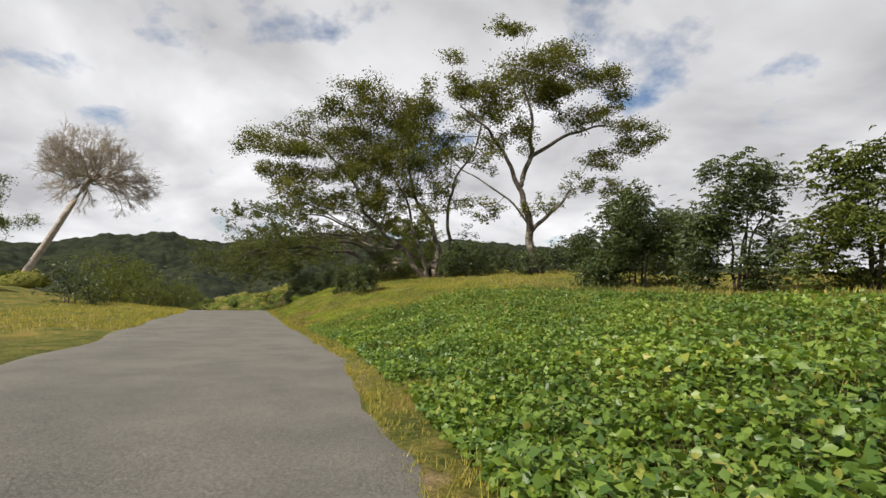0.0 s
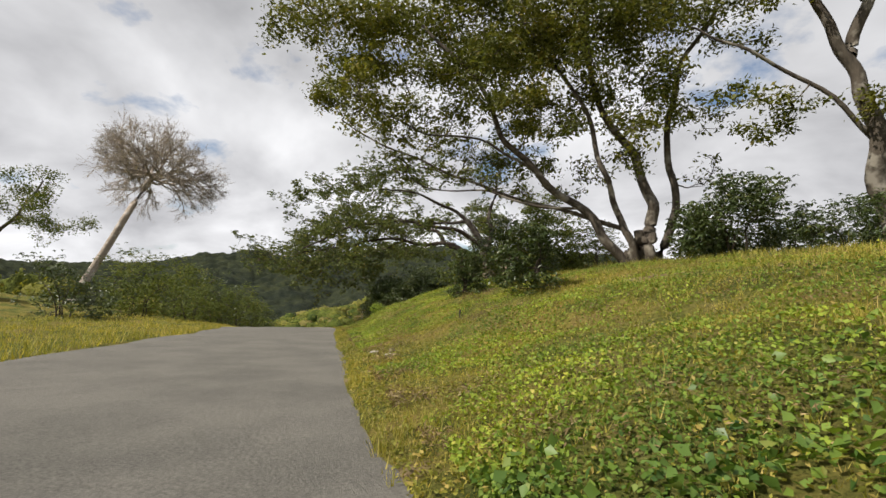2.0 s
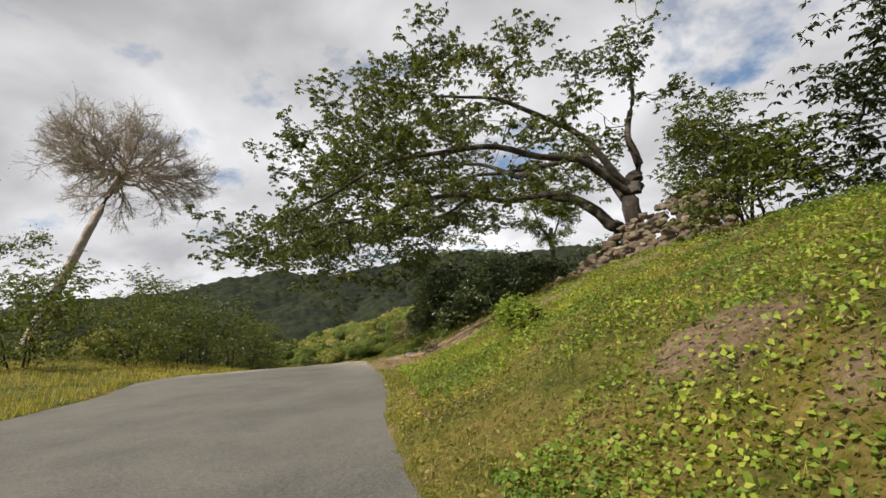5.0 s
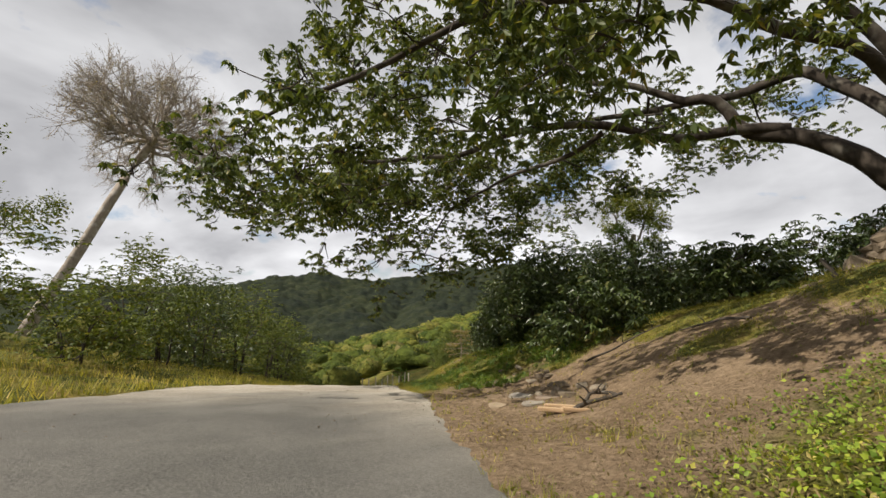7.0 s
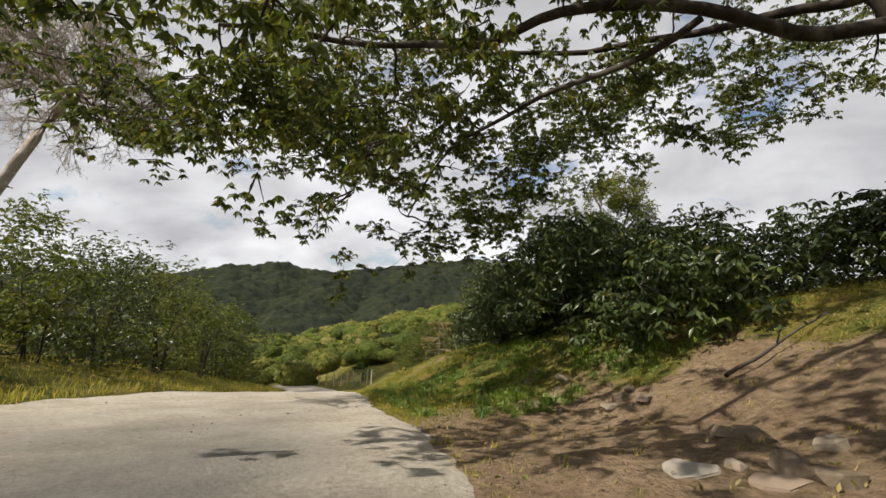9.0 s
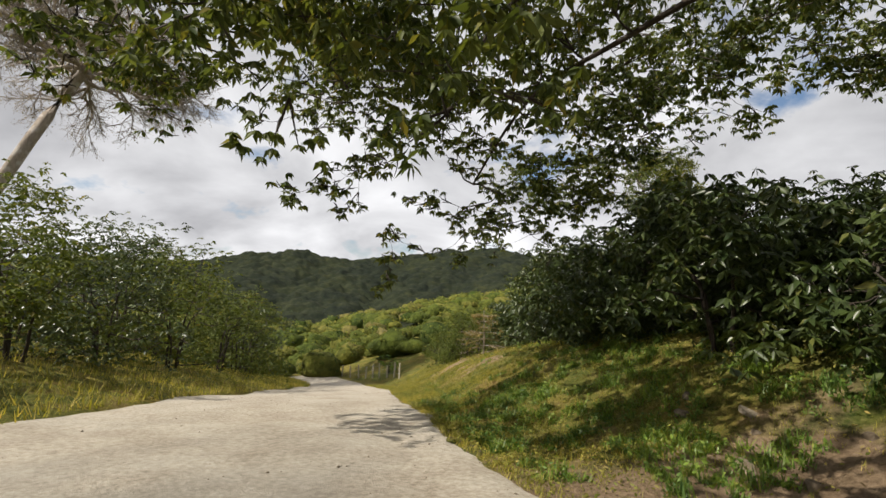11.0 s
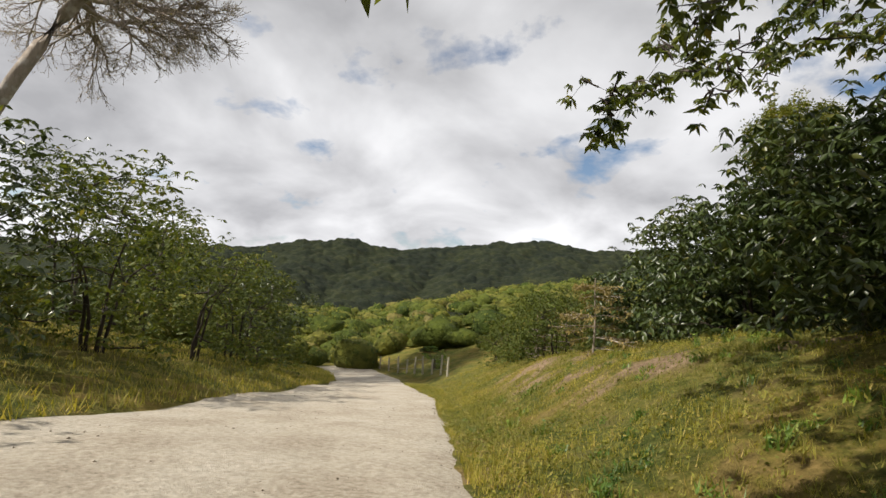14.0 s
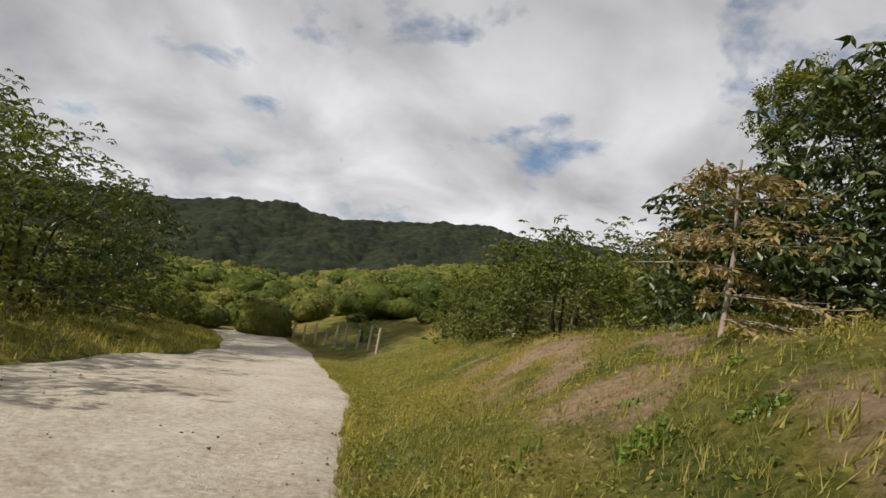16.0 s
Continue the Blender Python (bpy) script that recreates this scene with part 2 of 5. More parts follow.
HILL_AZ = [-180, -70, -40, -15, -5, 1.6, 6.5, 9.6, 12, 15, 16.5, 20, 22, 24.5, 27, 29, 30.6, 36, 50, 80, 180]
HILL_UP = [0, 0, 1.5, 3.2, 3.2, 2.9, 2.0, 1.6, 1.35, 0.5, 0.3, -0.7, -1.4, -1.6, -2.3, -2.7, -3.1, -3.0, -2.0, 0, 0]
RANGE_AZ = [-180, -70, -40, -15, -5, 0, 3, 5.8, 7.8, 9, 12, 15.3, 19, 22, 25, 27.3, 29.5, 31, 32.2, 34, 36, 37.2, 39.5, 41.4, 48, 60, 90, 180]
RANGE_UP = [0, 0, 2.5, 4.6, 5.5, 5.3, 5.2, 5.75, 6.2, 6.1, 5.75, 5.4, 4.85, 4.5, 4.1, 4.1, 4.5, 4.95, 4.95, 4.5, 4.25, 4.35, 3.7, 3.1, 2.6, 2.4, 0, 0]


def from_valley(x, y):
    """Distance and direction (degrees to the left of north) from the bend of the valley."""
    return np.hypot(x + 22, y - 55), np.degrees(np.arctan2(-(x + 22), y - 55))


def country(x, y):
    """The lie of the land far from the road: valley, a wooded hill beyond it and the range behind."""
    r, az = from_valley(x, y)
    crest = -2.2 + 175 * np.tan(np.radians(np.interp(az, HILL_AZ, HILL_UP))) - 4.5
    ridge = -2.2 + 560 * np.tan(np.radians(np.interp(az, RANGE_AZ, RANGE_UP))) - 1.5
    z = -9.5 + (crest + 9.5) * np.clip((r - 45) / 130, 0, 1) + 1.3 * waves(x, y, 45.0, 3) * smooth(r, 60, 110)
    z = z - 9.0 * smooth(r, 185, 270)
    far = ridge + 1.6 * waves(x, y, 70.0, 6) * smooth(r, 300, 400)
    gully = 7.0 * (1 - np.abs(np.sin(np.radians(az) * 17 + 0.6 * np.sin(r / 70)))) * smooth(r, 290, 360) * (1 - smooth(r, 470, 560))
    k = np.clip((r - 270) / 290, 0, 1)
    z = z + (far - z) * k ** 1.15 - gully
    z = z * smooth(y, 20, 90) + (1 - smooth(y, 20, 90)) * (2.0 - 0.04 * np.abs(x)).clip(-14, 3)
    return z - 40 * smooth(r, 640, 1300)


def height(x, y):
    x, y = np.atleast_1d(np.asarray(x, float)), np.atleast_1d(np.asarray(y, float))
    s, d, z = along(x, y)
    right, left = table(BANK, BANK_D, s, np.maximum(d, 0.3)), table(SHOULDER, SHOULDER_D, s, np.maximum(-d, 0))
    near = z + np.where(d > 0.3, right, left)
    off = np.abs(d)
    rough = 0.05 * waves(x, y, 1.7, 11) + 0.09 * waves(x, y, 4.5, 12)
    near = near + rough * smooth(np.where(d > 0, d - 0.8, -d - 5.2), 0, 2.0)
    w = smooth(off, 22, 60) * 1.0
    w = np.maximum(w, smooth(s, 104, 118))
    w = np.maximum(w, smooth(-s, 24, 34))
    return near * (1 - w) + country(x, y) * w


def ground_at(x, y):
    return float(height([x], [y])[0])


# ---------------------------------------------------------------- mesh helpers
def mesh_of(name, verts, faces, mat, smooth_faces=False):
    """faces: an array of triangles or of quads."""
    me = bpy.data.meshes.new(name)
    v, f = np.asarray(verts, np.float32), np.asarray(faces, np.int32)
    me.vertices.add(len(v))
    me.vertices.foreach_set("co", v.ravel())
    n = f.shape[1]
    me.loops.add(f.size)
    me.loops.foreach_set("vertex_index", f.ravel())
    me.polygons.add(len(f))
    me.polygons.foreach_set("loop_start", np.arange(0, f.size, n, dtype=np.int32))
    me.polygons.foreach_set("loop_total", np.full(len(f), n, np.int32))
    if smooth_faces:
        me.polygons.foreach_set("use_smooth", np.ones(len(f), bool))
    me.update(calc_edges=True)
    if mat:
        me.materials.append(mat)
    return me


def put(name, me, parent=None, label="", category="", group="", kind=""):
    ob = new(name, me)
    if parent:
        ob.parent = parent
    return tagged(ob, label, category, group, kind)


def unit(v):
    return v / np.maximum(np.linalg.norm(v, axis=-1, keepdims=True), 1e-9)


def leaves(rng, centres, size, width=0.5, droop=0.3, lift=0.6, spread=0.35, whorl=1, broad=0.45):
    """Folded four-cornered leaves at the centres, alone or in whorls: vertices and triangles."""
    axis = rng.normal(size=(len(centres), 3))
    axis[:, 2] = axis[:, 2] * 0.6 - droop
    if whorl > 1:
        centres = np.repeat(centres, whorl, 0)
        turn = np.repeat(rng.uniform(0, 6.28, len(axis)), whorl) + np.tile(np.arange(whorl) * 6.283 / whorl, len(axis)) + rng.normal(size=len(centres)) * 0.15
        axis = np.repeat(axis, whorl, 0) * 0.3 + np.stack([np.cos(turn), np.sin(turn), rng.normal(size=len(turn)) * 0.25 - droop], 1)
    n = len(centres)
    axis = unit(axis)
    face = rng.normal(size=(n, 3)) * (1 - lift) + np.array([0, 0, 1.0]) * lift
    side = unit(np.cross(axis, face))
    face = np.cross(side, axis)
    L = (size * (1 + spread * rng.uniform(-1, 1, n)))[:, None]
    base = centres
    tip = base + axis * L - face * L * 0.1
    mid = base + axis * L * broad + face * L * 0.06
    half = side * L * width * 0.5
    v = np.stack([base, mid + half, tip, mid - half], 1).reshape(-1, 3)
    k = np.arange(n)[:, None] * 4
    f = np.concatenate([k + [0, 1, 2], k + [0, 2, 3]], 1).reshape(-1, 3)
    return v, f


def tube(points, radii, sides=7):
    """A tapered tube along points: vertices and quads."""
    p, r = np.asarray(points, float), np.asarray(radii, float)
    t = unit(np.gradient(p, axis=0))
    ref = np.where(np.abs(t[:, 2:3]) > 0.9, np.array([[1.0, 0, 0]]), np.array([[0, 0, 1.0]]))
    a = unit(np.cross(t, ref))
    b = np.cross(t, a)
    ang = np.linspace(0, 2 * np.pi, sides, endpoint=False)
    v = p[:, None] + r[:, None, None] * (np.cos(ang)[None, :, None] * a[:, None] + np.sin(ang)[None, :, None] * b[:, None])
    v = v.reshape(-1, 3)
    i, j = np.meshgrid(np.arange(len(p) - 1), np.arange(sides), indexing="ij")
    j2 = (j + 1) % sides
    f = np.stack([i * sides + j, i * sides + j2, (i + 1) * sides + j2, (i + 1) * sides + j], -1).reshape(-1, 4)
    return v, f


class Pile:
    """Gathers vertices and faces of many small pieces for one mesh."""

    def __init__(self):
        self.v, self.f, self.n = [], [], 0

    def add(self, v, f):
        self.v.append(np.asarray(v, float))
        self.f.append(np.asarray(f) + self.n)
        self.n += len(v)

    def mesh(self, name, mat, smooth_faces=False):
        return mesh_of(name, np.concatenate(self.v), np.concatenate(self.f), mat, smooth_faces)


def bent(rng, points, n, wobble):
    """More points along a rough line, with some wobble."""
    p = np.asarray(points, float)
    k = np.linspace(0, len(p) - 1, n)
    q = np.stack([np.interp(k, np.arange(len(p)), p[:, c]) for c in range(3)], 1)
    w = rng.normal(size=q.shape) * wobble
    w[0] = w[-1] = 0
    q = q + w
    for _ in range(3):
        q[1:-1] = (q[:-2] + 2 * q[1:-1] + q[2:]) / 4
    return q


def tree(label, limbs, clumps, leaf, bark, leaf_mat, count, seed, name="tree", width=0.5, droop=0.25, tight=0.2, twig=0.018, group="", flat=0.6, whorl=1, split=1, loose=1.15, flare=0.4):
    """limbs: (points, radius at the foot, radius at the end), the first is the trunk. clumps: centre and three half sizes of the masses of
    leaves; count: leaves per cubic metre of clump."""
    rng = np.random.default_rng(seed)
    foot = np.array(limbs[0][0][0], float)
    root = put(name, None, None, label, "tree", group)
    root.location = foot
    spine = []
    for k, (pts, r0, r1) in enumerate(limbs):
        line = bent(rng, pts, 4 + 4 * len(pts), (0.6 if k == 0 else 1.0) * r0 + (0.0 if k == 0 else 0.05))
        rr = np.linspace(r0, r1, len(line))
        if k == 0:
            rr = rr * (1 + flare * np.exp(-np.linspace(0, 9, len(line))))
            line[0, 2] -= 0.35
        v, f = tube(line - foot, rr, 9 if k == 0 else 7)
        put("trunk" if k == 0 else "limb", mesh_of("trunk" if k == 0 else "limb", v, f, bark, True), root)
        spine.append(line[len(line) // 3:] if k == 0 else line)
    spine = np.concatenate(spine)
    wood, crown = Pile(), Pile()
    if split > 1:      # break the masses up into uneven smaller ones
        rows = []
        for c in clumps:
            for _ in range(split):
                w = unit(rng.normal(size=3)) * rng.uniform(0.35, loose)
                q = rng.uniform(0.3, 0.66)
                rows.append((c[0] + w[0] * c[3], c[1] + w[1] * c[4], c[2] + w[2] * c[5], c[3] * q, c[4] * q, c[5] * rng.uniform(0.45, 0.9)))
        clumps = rows
    order = np.argsort([np.linalg.norm(spine - np.array(c[:3]), axis=1).min() for c in clumps])
    size_at = np.full(len(spine), 9.0)
    for c in [clumps[k] for k in order]:
        cen, rad = np.array(c[:3], float), np.array(c[3:6], float)
        d = np.linalg.norm((spine - cen) * [1, 1, 1.3], axis=1)
        near = spine[d.argmin()]
        mid = (near + cen) / 2 + [0, 0, -0.08 * np.linalg.norm(near - cen)]
        reach = np.linalg.norm(cen - near)
        line = bent(rng, [near, mid, cen], 9, 0.06 * reach + 0.02)
        thick = min(0.016 + 0.011 * reach, 0.8 * size_at[d.argmin()])
        wood.add(*tube(line - foot, np.linspace(thick, 0.45 * thick + 0.003, 9), 5))
        spine = np.concatenate([spine, line[2:]])
        size_at = np.concatenate([size_at, np.linspace(thick, 0.45 * thick + 0.003, 9)[2:]])
        vol = rad.prod() * 4.19
        n = int(count * vol / whorl) + 3
        m = max(6, int(n * whorl / 40))
        sub = rng.normal(size=(m, 3))
        sub = unit(sub) * (rng.uniform(0.25, 1, m) ** 0.6)[:, None]
        sub[:, 2] = np.where(sub[:, 2] < 0, sub[:, 2] * flat, sub[:, 2])
        sub = cen + sub * rad
        for q in sub[: max(3, m // 6)]:
            st = line[rng.integers(4, 9)]
            k = bent(rng, [st, (st + q) / 2 + rng.normal(size=3) * 0.1 * rad.min(), q], 4, 0.03)
            wood.add(*tube(k - foot, np.linspace(twig, twig * 0.35, 4), 3))
        pick = rng.integers(0, m, n)
        pts = sub[pick] + rng.normal(size=(n, 3)) * rad * tight
        v, f = leaves(rng, pts - foot, leaf, width, droop, whorl=whorl)
        crown.add(v, f)
    put("twig_work", wood.mesh("twig_work", bark, True), root, kind="stuff")
    put("crown", crown.mesh("crown", leaf_mat), root, kind="stuff")
    return root


def bush(label, x, y, r, h, leaf, leaf_mat, count, seed, name="bush", sink=0.0, group="", lobes=14, width=0.42, droop=0.4, whorl=4):
    """A shrub: stems from the ground, and lobes of leaves down to near the ground."""
    rng = np.random.default_rng(seed)
    z = ground_at(x, y) - sink
    limbs, clumps = [], []
    for k in range(4):
        a = rng.uniform(0, 6.28)
        tip = (x + 0.5 * r * math.cos(a), y + 0.5 * r * math.sin(a), z + h * rng.uniform(0.5, 0.7))
        limbs.append(([(x + 0.12 * r * math.cos(a), y + 0.1 * r * math.sin(a), z), (x + 0.2 * r * math.cos(a), y + 0.2 * r * math.sin(a), z + 0.4 * h), tip], 0.022 * h ** 0.5, 0.012))
    for k in range(lobes):
        a, u = rng.uniform(0, 6.28), (k + rng.uniform(0.2, 0.8)) / lobes * 0.86 + 0.04
        rr = r * math.sqrt(max(0.1, 1 - (max(0, u - 0.12) * 1.1) ** 2)) * rng.uniform(0.5, 0.8)
        q = rng.uniform(0.34, 0.52) * r
        clumps.append((x + rr * math.cos(a), y + rr * math.sin(a), z + h * u, q, q, q * 0.7))
    return tree(label, limbs, clumps, leaf, BARK_DARK, leaf_mat, count, seed + 1, name, width, droop, 0.25, 0.01, group, 1.0, whorl)


# ---------------------------------------------------------------- the ground, the road
def grid_lines(a, b, step, lo, hi, grow):
    mid = list(np.arange(a, b + 1e-6, step))
    up, down, w = [], [], step
    while (up[-1] if up else b) < hi:
        w *= grow
        up.append((up[-1] if up else b) + w)
    w = step
    while (down[-1] if down else a) > lo:
        w *= grow
        down.append((down[-1] if down else a) - w)
    return np.array(down[::-1] + mid + up)


gx, gy = grid_lines(-44, 14, 0.36, -2600, 2600, 1.14), grid_lines(-4, 88, 0.36, -1500, 2800, 1.11)
mx, my = np.meshgrid(gx, gy, indexing="ij")
fx, fy = mx.ravel(), my.ravel()
fz = height(fx, fy)
fs, fd, _ = along(fx, fy)
verge = np.interp(fs, sorted(VERGE), [VERGE[k] for k in sorted(VERGE)])
under = smooth(fd, -5.6, -4.9) * (1 - smooth(fd - verge, -0.7, -0.1)) * smooth(fs, -30, -27) * (1 - smooth(fs, 100, 103))
fz = fz - 0.1 * under
ni, nj = len(gx), len(gy)
ii, jj = np.meshgrid(np.arange(ni - 1), np.arange(nj - 1), indexing="ij")
quads = np.stack([ii * nj + jj, (ii + 1) * nj + jj, (ii + 1) * nj + jj + 1, ii * nj + jj + 1], -1).reshape(-1, 4)


def soil_share(s, d, x, y):
    """Where the bank is worn down to bare earth."""
    worn = smooth(s - 1.2 * np.clip(d - 2, 0, 4) * 0.0 + 1.2 * waves(x, y, 3.0, 23), 41.5, 44.5) * (1 - smooth(s, 50.5, 53.5)) * (1 - smooth(d + 1.4 * waves(x, y, 3.5, 21), 4.6, 6.6)) * smooth(d, -1, 1)
    scar = 0.0
    for a, b, r in ((63.4, 3.0, 0.85), (67.3, 2.6, 0.9), (30.5, 4.6, 0.9), (24.0, 6.5, 1.2), (38.0, 5.5, 1.3), (69.5, 1.9, 0.8), (33.5, 2.6, 0.8), (41.2, 4.4, 1.4), (62.2, 5.0, 1.0)):
        scar = np.maximum(scar, (0.8 if a < 63.5 else 0.36) * (1 - smooth(np.hypot(s - a, d - b) + 0.5 * waves(x, y, 1.2, 22), 0.35 * r, r)))
    scar = np.maximum(scar, 0.62 * smooth(s, 62, 66) * (1 - smooth(s, 71, 75)) * smooth(waves(x, y, 1.8, 24) + 0.4 * waves(x, y, 0.7, 25), -0.2, 0.6) * smooth(d, 1.0, 2.2) * (1 - smooth(d, 4, 5)))
    line = 0.32 * (1 - smooth(np.abs(d - np.interp(s, sorted(VERGE), [VERGE[k] for k in sorted(VERGE)])), 0.02, 0.32))
    return np.clip(np.maximum(np.maximum(worn, scar), line), 0, 1)


def vine_share(x, y, s, d):
    return smooth(waves(x, y, 5.0, 41) + 0.5 * waves(x, y, 1.6, 42) + 0.85 * (1 - smooth(s, 11, 19)) + 0.42 * (1 - smooth(s, 30, 38)) - 0.9 * smooth(s, 43, 47) + 0.75 * smooth(s, 31, 35) * (1 - smooth(s, 40, 43)) - 0.35 * (1 - smooth(d, 1.2, 2.4)), -0.2, 0.5)


ground_me = mesh_of("ground", np.stack([fx, fy, fz], 1), quads, None, True)
soil = ground_me.attributes.new("soil", "FLOAT", "POINT")
soil.data.foreach_set("value", soil_share(fs, fd, fx, fy).astype(np.float32))
# where turf is darkened below the vine mat
mat_shade = ground_me.attributes.new("vine_shade", "FLOAT", "POINT")
mat_shade.data.foreach_set("value", (vine_share(fx, fy, fs, fd) * smooth(fd, 0.6, 1.6) * (1 - smooth(fd, 9, 13)) * (1 - 0.85 * smooth(fs, 15, 18)) * (1 - smooth(fs, 42, 45))).astype(np.float32))
# how far the ground takes the shaded woodland colour
wood_shade = ground_me.attributes.new("wood", "FLOAT", "POINT")
wood_shade.data.foreach_set("value", (smooth(np.abs(fd), 25, 45) * smooth(fy, 30, 70)).astype(np.float32))

m, nt, b = material("ground_turf", 0.95, 0.1)
a_soil, a_wood_shade = nt.nodes.new("ShaderNodeAttribute"), nt.nodes.new("ShaderNodeAttribute")
a_soil.attribute_name, a_wood_shade.attribute_name = "soil", "wood"
fine, mid, wide = noise_of(nt, 14.0, 8, 0.72), noise_of(nt, 1.3, 6, 0.6), noise_of(nt, 0.35, 4)
turf = mixed(nt, 0.6, ramp(nt, fine, [(0.38, (0.022, 0.028, 0.009)), (0.48, (0.11, 0.112, 0.03)), (0.55, (0.19, 0.165, 0.055)), (0.64, (0.34, 0.28, 0.13))]),
             ramp(nt, mid, [(0.38, (0.05, 0.08, 0.016)), (0.48, (0.12, 0.13, 0.03)), (0.56, (0.19, 0.175, 0.048)), (0.63, (0.2, 0.16, 0.066))]))
turf = mixed(nt, 1.0, turf, ramp(nt, wide, [(0.38, (0.84, 0.9, 0.8)), (0.62, (1.32, 1.12, 0.98))]), "MULTIPLY")
earth = mixed(nt, 0.5, ramp(nt, fine, [(0.37, (0.115, 0.076, 0.045)), (0.5, (0.255, 0.18, 0.11)), (0.64, (0.4, 0.295, 0.195))]), ramp(nt, mid, [(0.36, (0.172, 0.118, 0.07)), (0.62, (0.325, 0.236, 0.15))]))
a_vine_shade = nt.nodes.new("ShaderNodeAttribute")
a_vine_shade.attribute_name = "vine_shade"
# dark green painted under the vine leaves, so the gaps look shaded
turf = mixed(nt, ramp(nt, a_vine_shade.outputs["Fac"], [(0.15, (0, 0, 0)), (0.7, (0.85, 0.85, 0.85))]), turf, ramp(nt, fine, [(0.38, (0.02, 0.035, 0.01)), (0.6, (0.075, 0.11, 0.024))]))
edge = nt.nodes.new("ShaderNodeMath")
edge.operation = "ADD"
nt.links.new(a_soil.outputs["Fac"], edge.inputs[0])
nt.links.new(mid, edge.inputs[1])
col = mixed(nt, ramp(nt, edge.outputs[0], [(0.72, (0, 0, 0)), (0.98, (1, 1, 1))]), turf, earth)
# forest floor far off: shade of cloud and crowns painted as near-black green
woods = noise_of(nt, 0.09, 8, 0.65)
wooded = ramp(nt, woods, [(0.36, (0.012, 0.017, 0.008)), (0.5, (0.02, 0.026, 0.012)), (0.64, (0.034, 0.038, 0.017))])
col = mixed(nt, a_wood_shade.outputs["Fac"], col, wooded)
nt.links.new(col, b.inputs["Base Color"])
lump = nt.nodes.new("ShaderNodeMath")
lump.operation, lump.inputs[1].default_value = "MULTIPLY_ADD", 2.4
nt.links.new(noise_of(nt, 3.2, 5, 0.6), lump.inputs[0])
nt.links.new(fine, lump.inputs[2])
bumped(nt, b, lump.outputs[0], 1.0, 0.085)
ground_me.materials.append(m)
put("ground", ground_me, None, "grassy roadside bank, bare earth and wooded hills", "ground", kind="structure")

# the road: old asphalt that gives way to packed stony earth
rs = np.arange(-29, 101, 0.35)
cols = 22
rv, dirt = [], []
for k, s in enumerate(rs):
    right = float(np.interp(s, sorted(VERGE), [VERGE[q] for q in sorted(VERGE)])) + 0.1 * math.sin(s * 0.8) + 0.04 * math.sin(s * 2.1 + 1)
    dd = np.linspace(-5.3 + 0.15 * math.sin(s * 0.9), right, cols)
    x, y = beside(np.full(cols, s), dd)
    z = height(x, y) + 0.025 - 0.05 * smooth(np.abs(np.linspace(-1, 1, cols)), 0.9, 1.0)
    rough = smooth(s, 40, 46)
    z = z + rough * 0.02 * waves(x, y, 2.6, 31) + rough * 0.012 * waves(x, y, 1.1, 32)
    rv.append(np.stack([x, y, z], 1))
    dirt.append(np.clip(smooth(np.full(cols, s) + 1.5 * waves(x, y, 4.0, 33) + 0.8 * waves(x, y, 1.2, 34) + 3.0 * np.clip(dd + 0.6, 0, 3), 46, 56), 0, 1))
i, j = np.meshgrid(np.arange(len(rs) - 1), np.arange(cols - 1), indexing="ij")
rq = np.stack([i * cols + j, i * cols + j + 1, (i + 1) * cols + j + 1, (i + 1) * cols + j], -1).reshape(-1, 4)
road_me = mesh_of("road", np.concatenate(rv), rq, None, True)
road_me.attributes.new("dirt", "FLOAT", "POINT").data.foreach_set("value", np.concatenate(dirt).astype(np.float32))
m, nt, b = material("road_surface", 0.85, 0.25)
a_dirt = nt.nodes.new("ShaderNodeAttribute")
a_dirt.attribute_name = "dirt"
grit, stain, wide = noise_of(nt, 45.0, 6, 0.7), noise_of(nt, 0.8, 6, 0.6), noise_of(nt, 0.25, 3)
tar = mixed(nt, 0.5, ramp(nt, grit, [(0.36, (0.06, 0.057, 0.05)), (0.64, (0.2, 0.19, 0.168))]), ramp(nt, stain, [(0.36, (0.09, 0.086, 0.076)), (0.62, (0.165, 0.155, 0.136))]))
stones = noise_of(nt, 14.0, 7, 0.75)
track = mixed(nt, 0.5, ramp(nt, stones, [(0.38, (0.19, 0.163, 0.122)), (0.5, (0.39, 0.345, 0.275)), (0.63, (0.58, 0.53, 0.445))]),
              ramp(nt, stain, [(0.36, (0.3, 0.247, 0.185)), (0.5, (0.42, 0.37, 0.295)), (0.63, (0.5, 0.455, 0.38))]))
nt.links.new(mixed(nt, a_dirt.outputs["Fac"], tar, track), b.inputs["Base Color"])
bumped(nt, b, stones, 0.9, 0.03)
road_me.materials.append(m)
put("road", road_me, None, "worn asphalt lane turning into a pale stony dirt track", "road", kind="structure")


# ---------------------------------------------------------------- trees
def scatter(rng, n, cx, cy, rx, ry, z_of, size, squash=0.4):
    """n clump rows spread over a disc, at heights from z_of(u, v)."""
    rows = []
    for _ in range(n):
        a, q = rng.uniform(0, 6.28), math.sqrt(rng.uniform(0, 1))
        u, v = q * math.cos(a), q * math.sin(a)
        r = size * rng.uniform(0.75, 1.25)
        rows.append((cx + rx * u, cy + ry * v, z_of(u, v) + rng.uniform(-0.4, 0.4), r, r, r * squash))
    return rows


rng = np.random.default_rng(7)
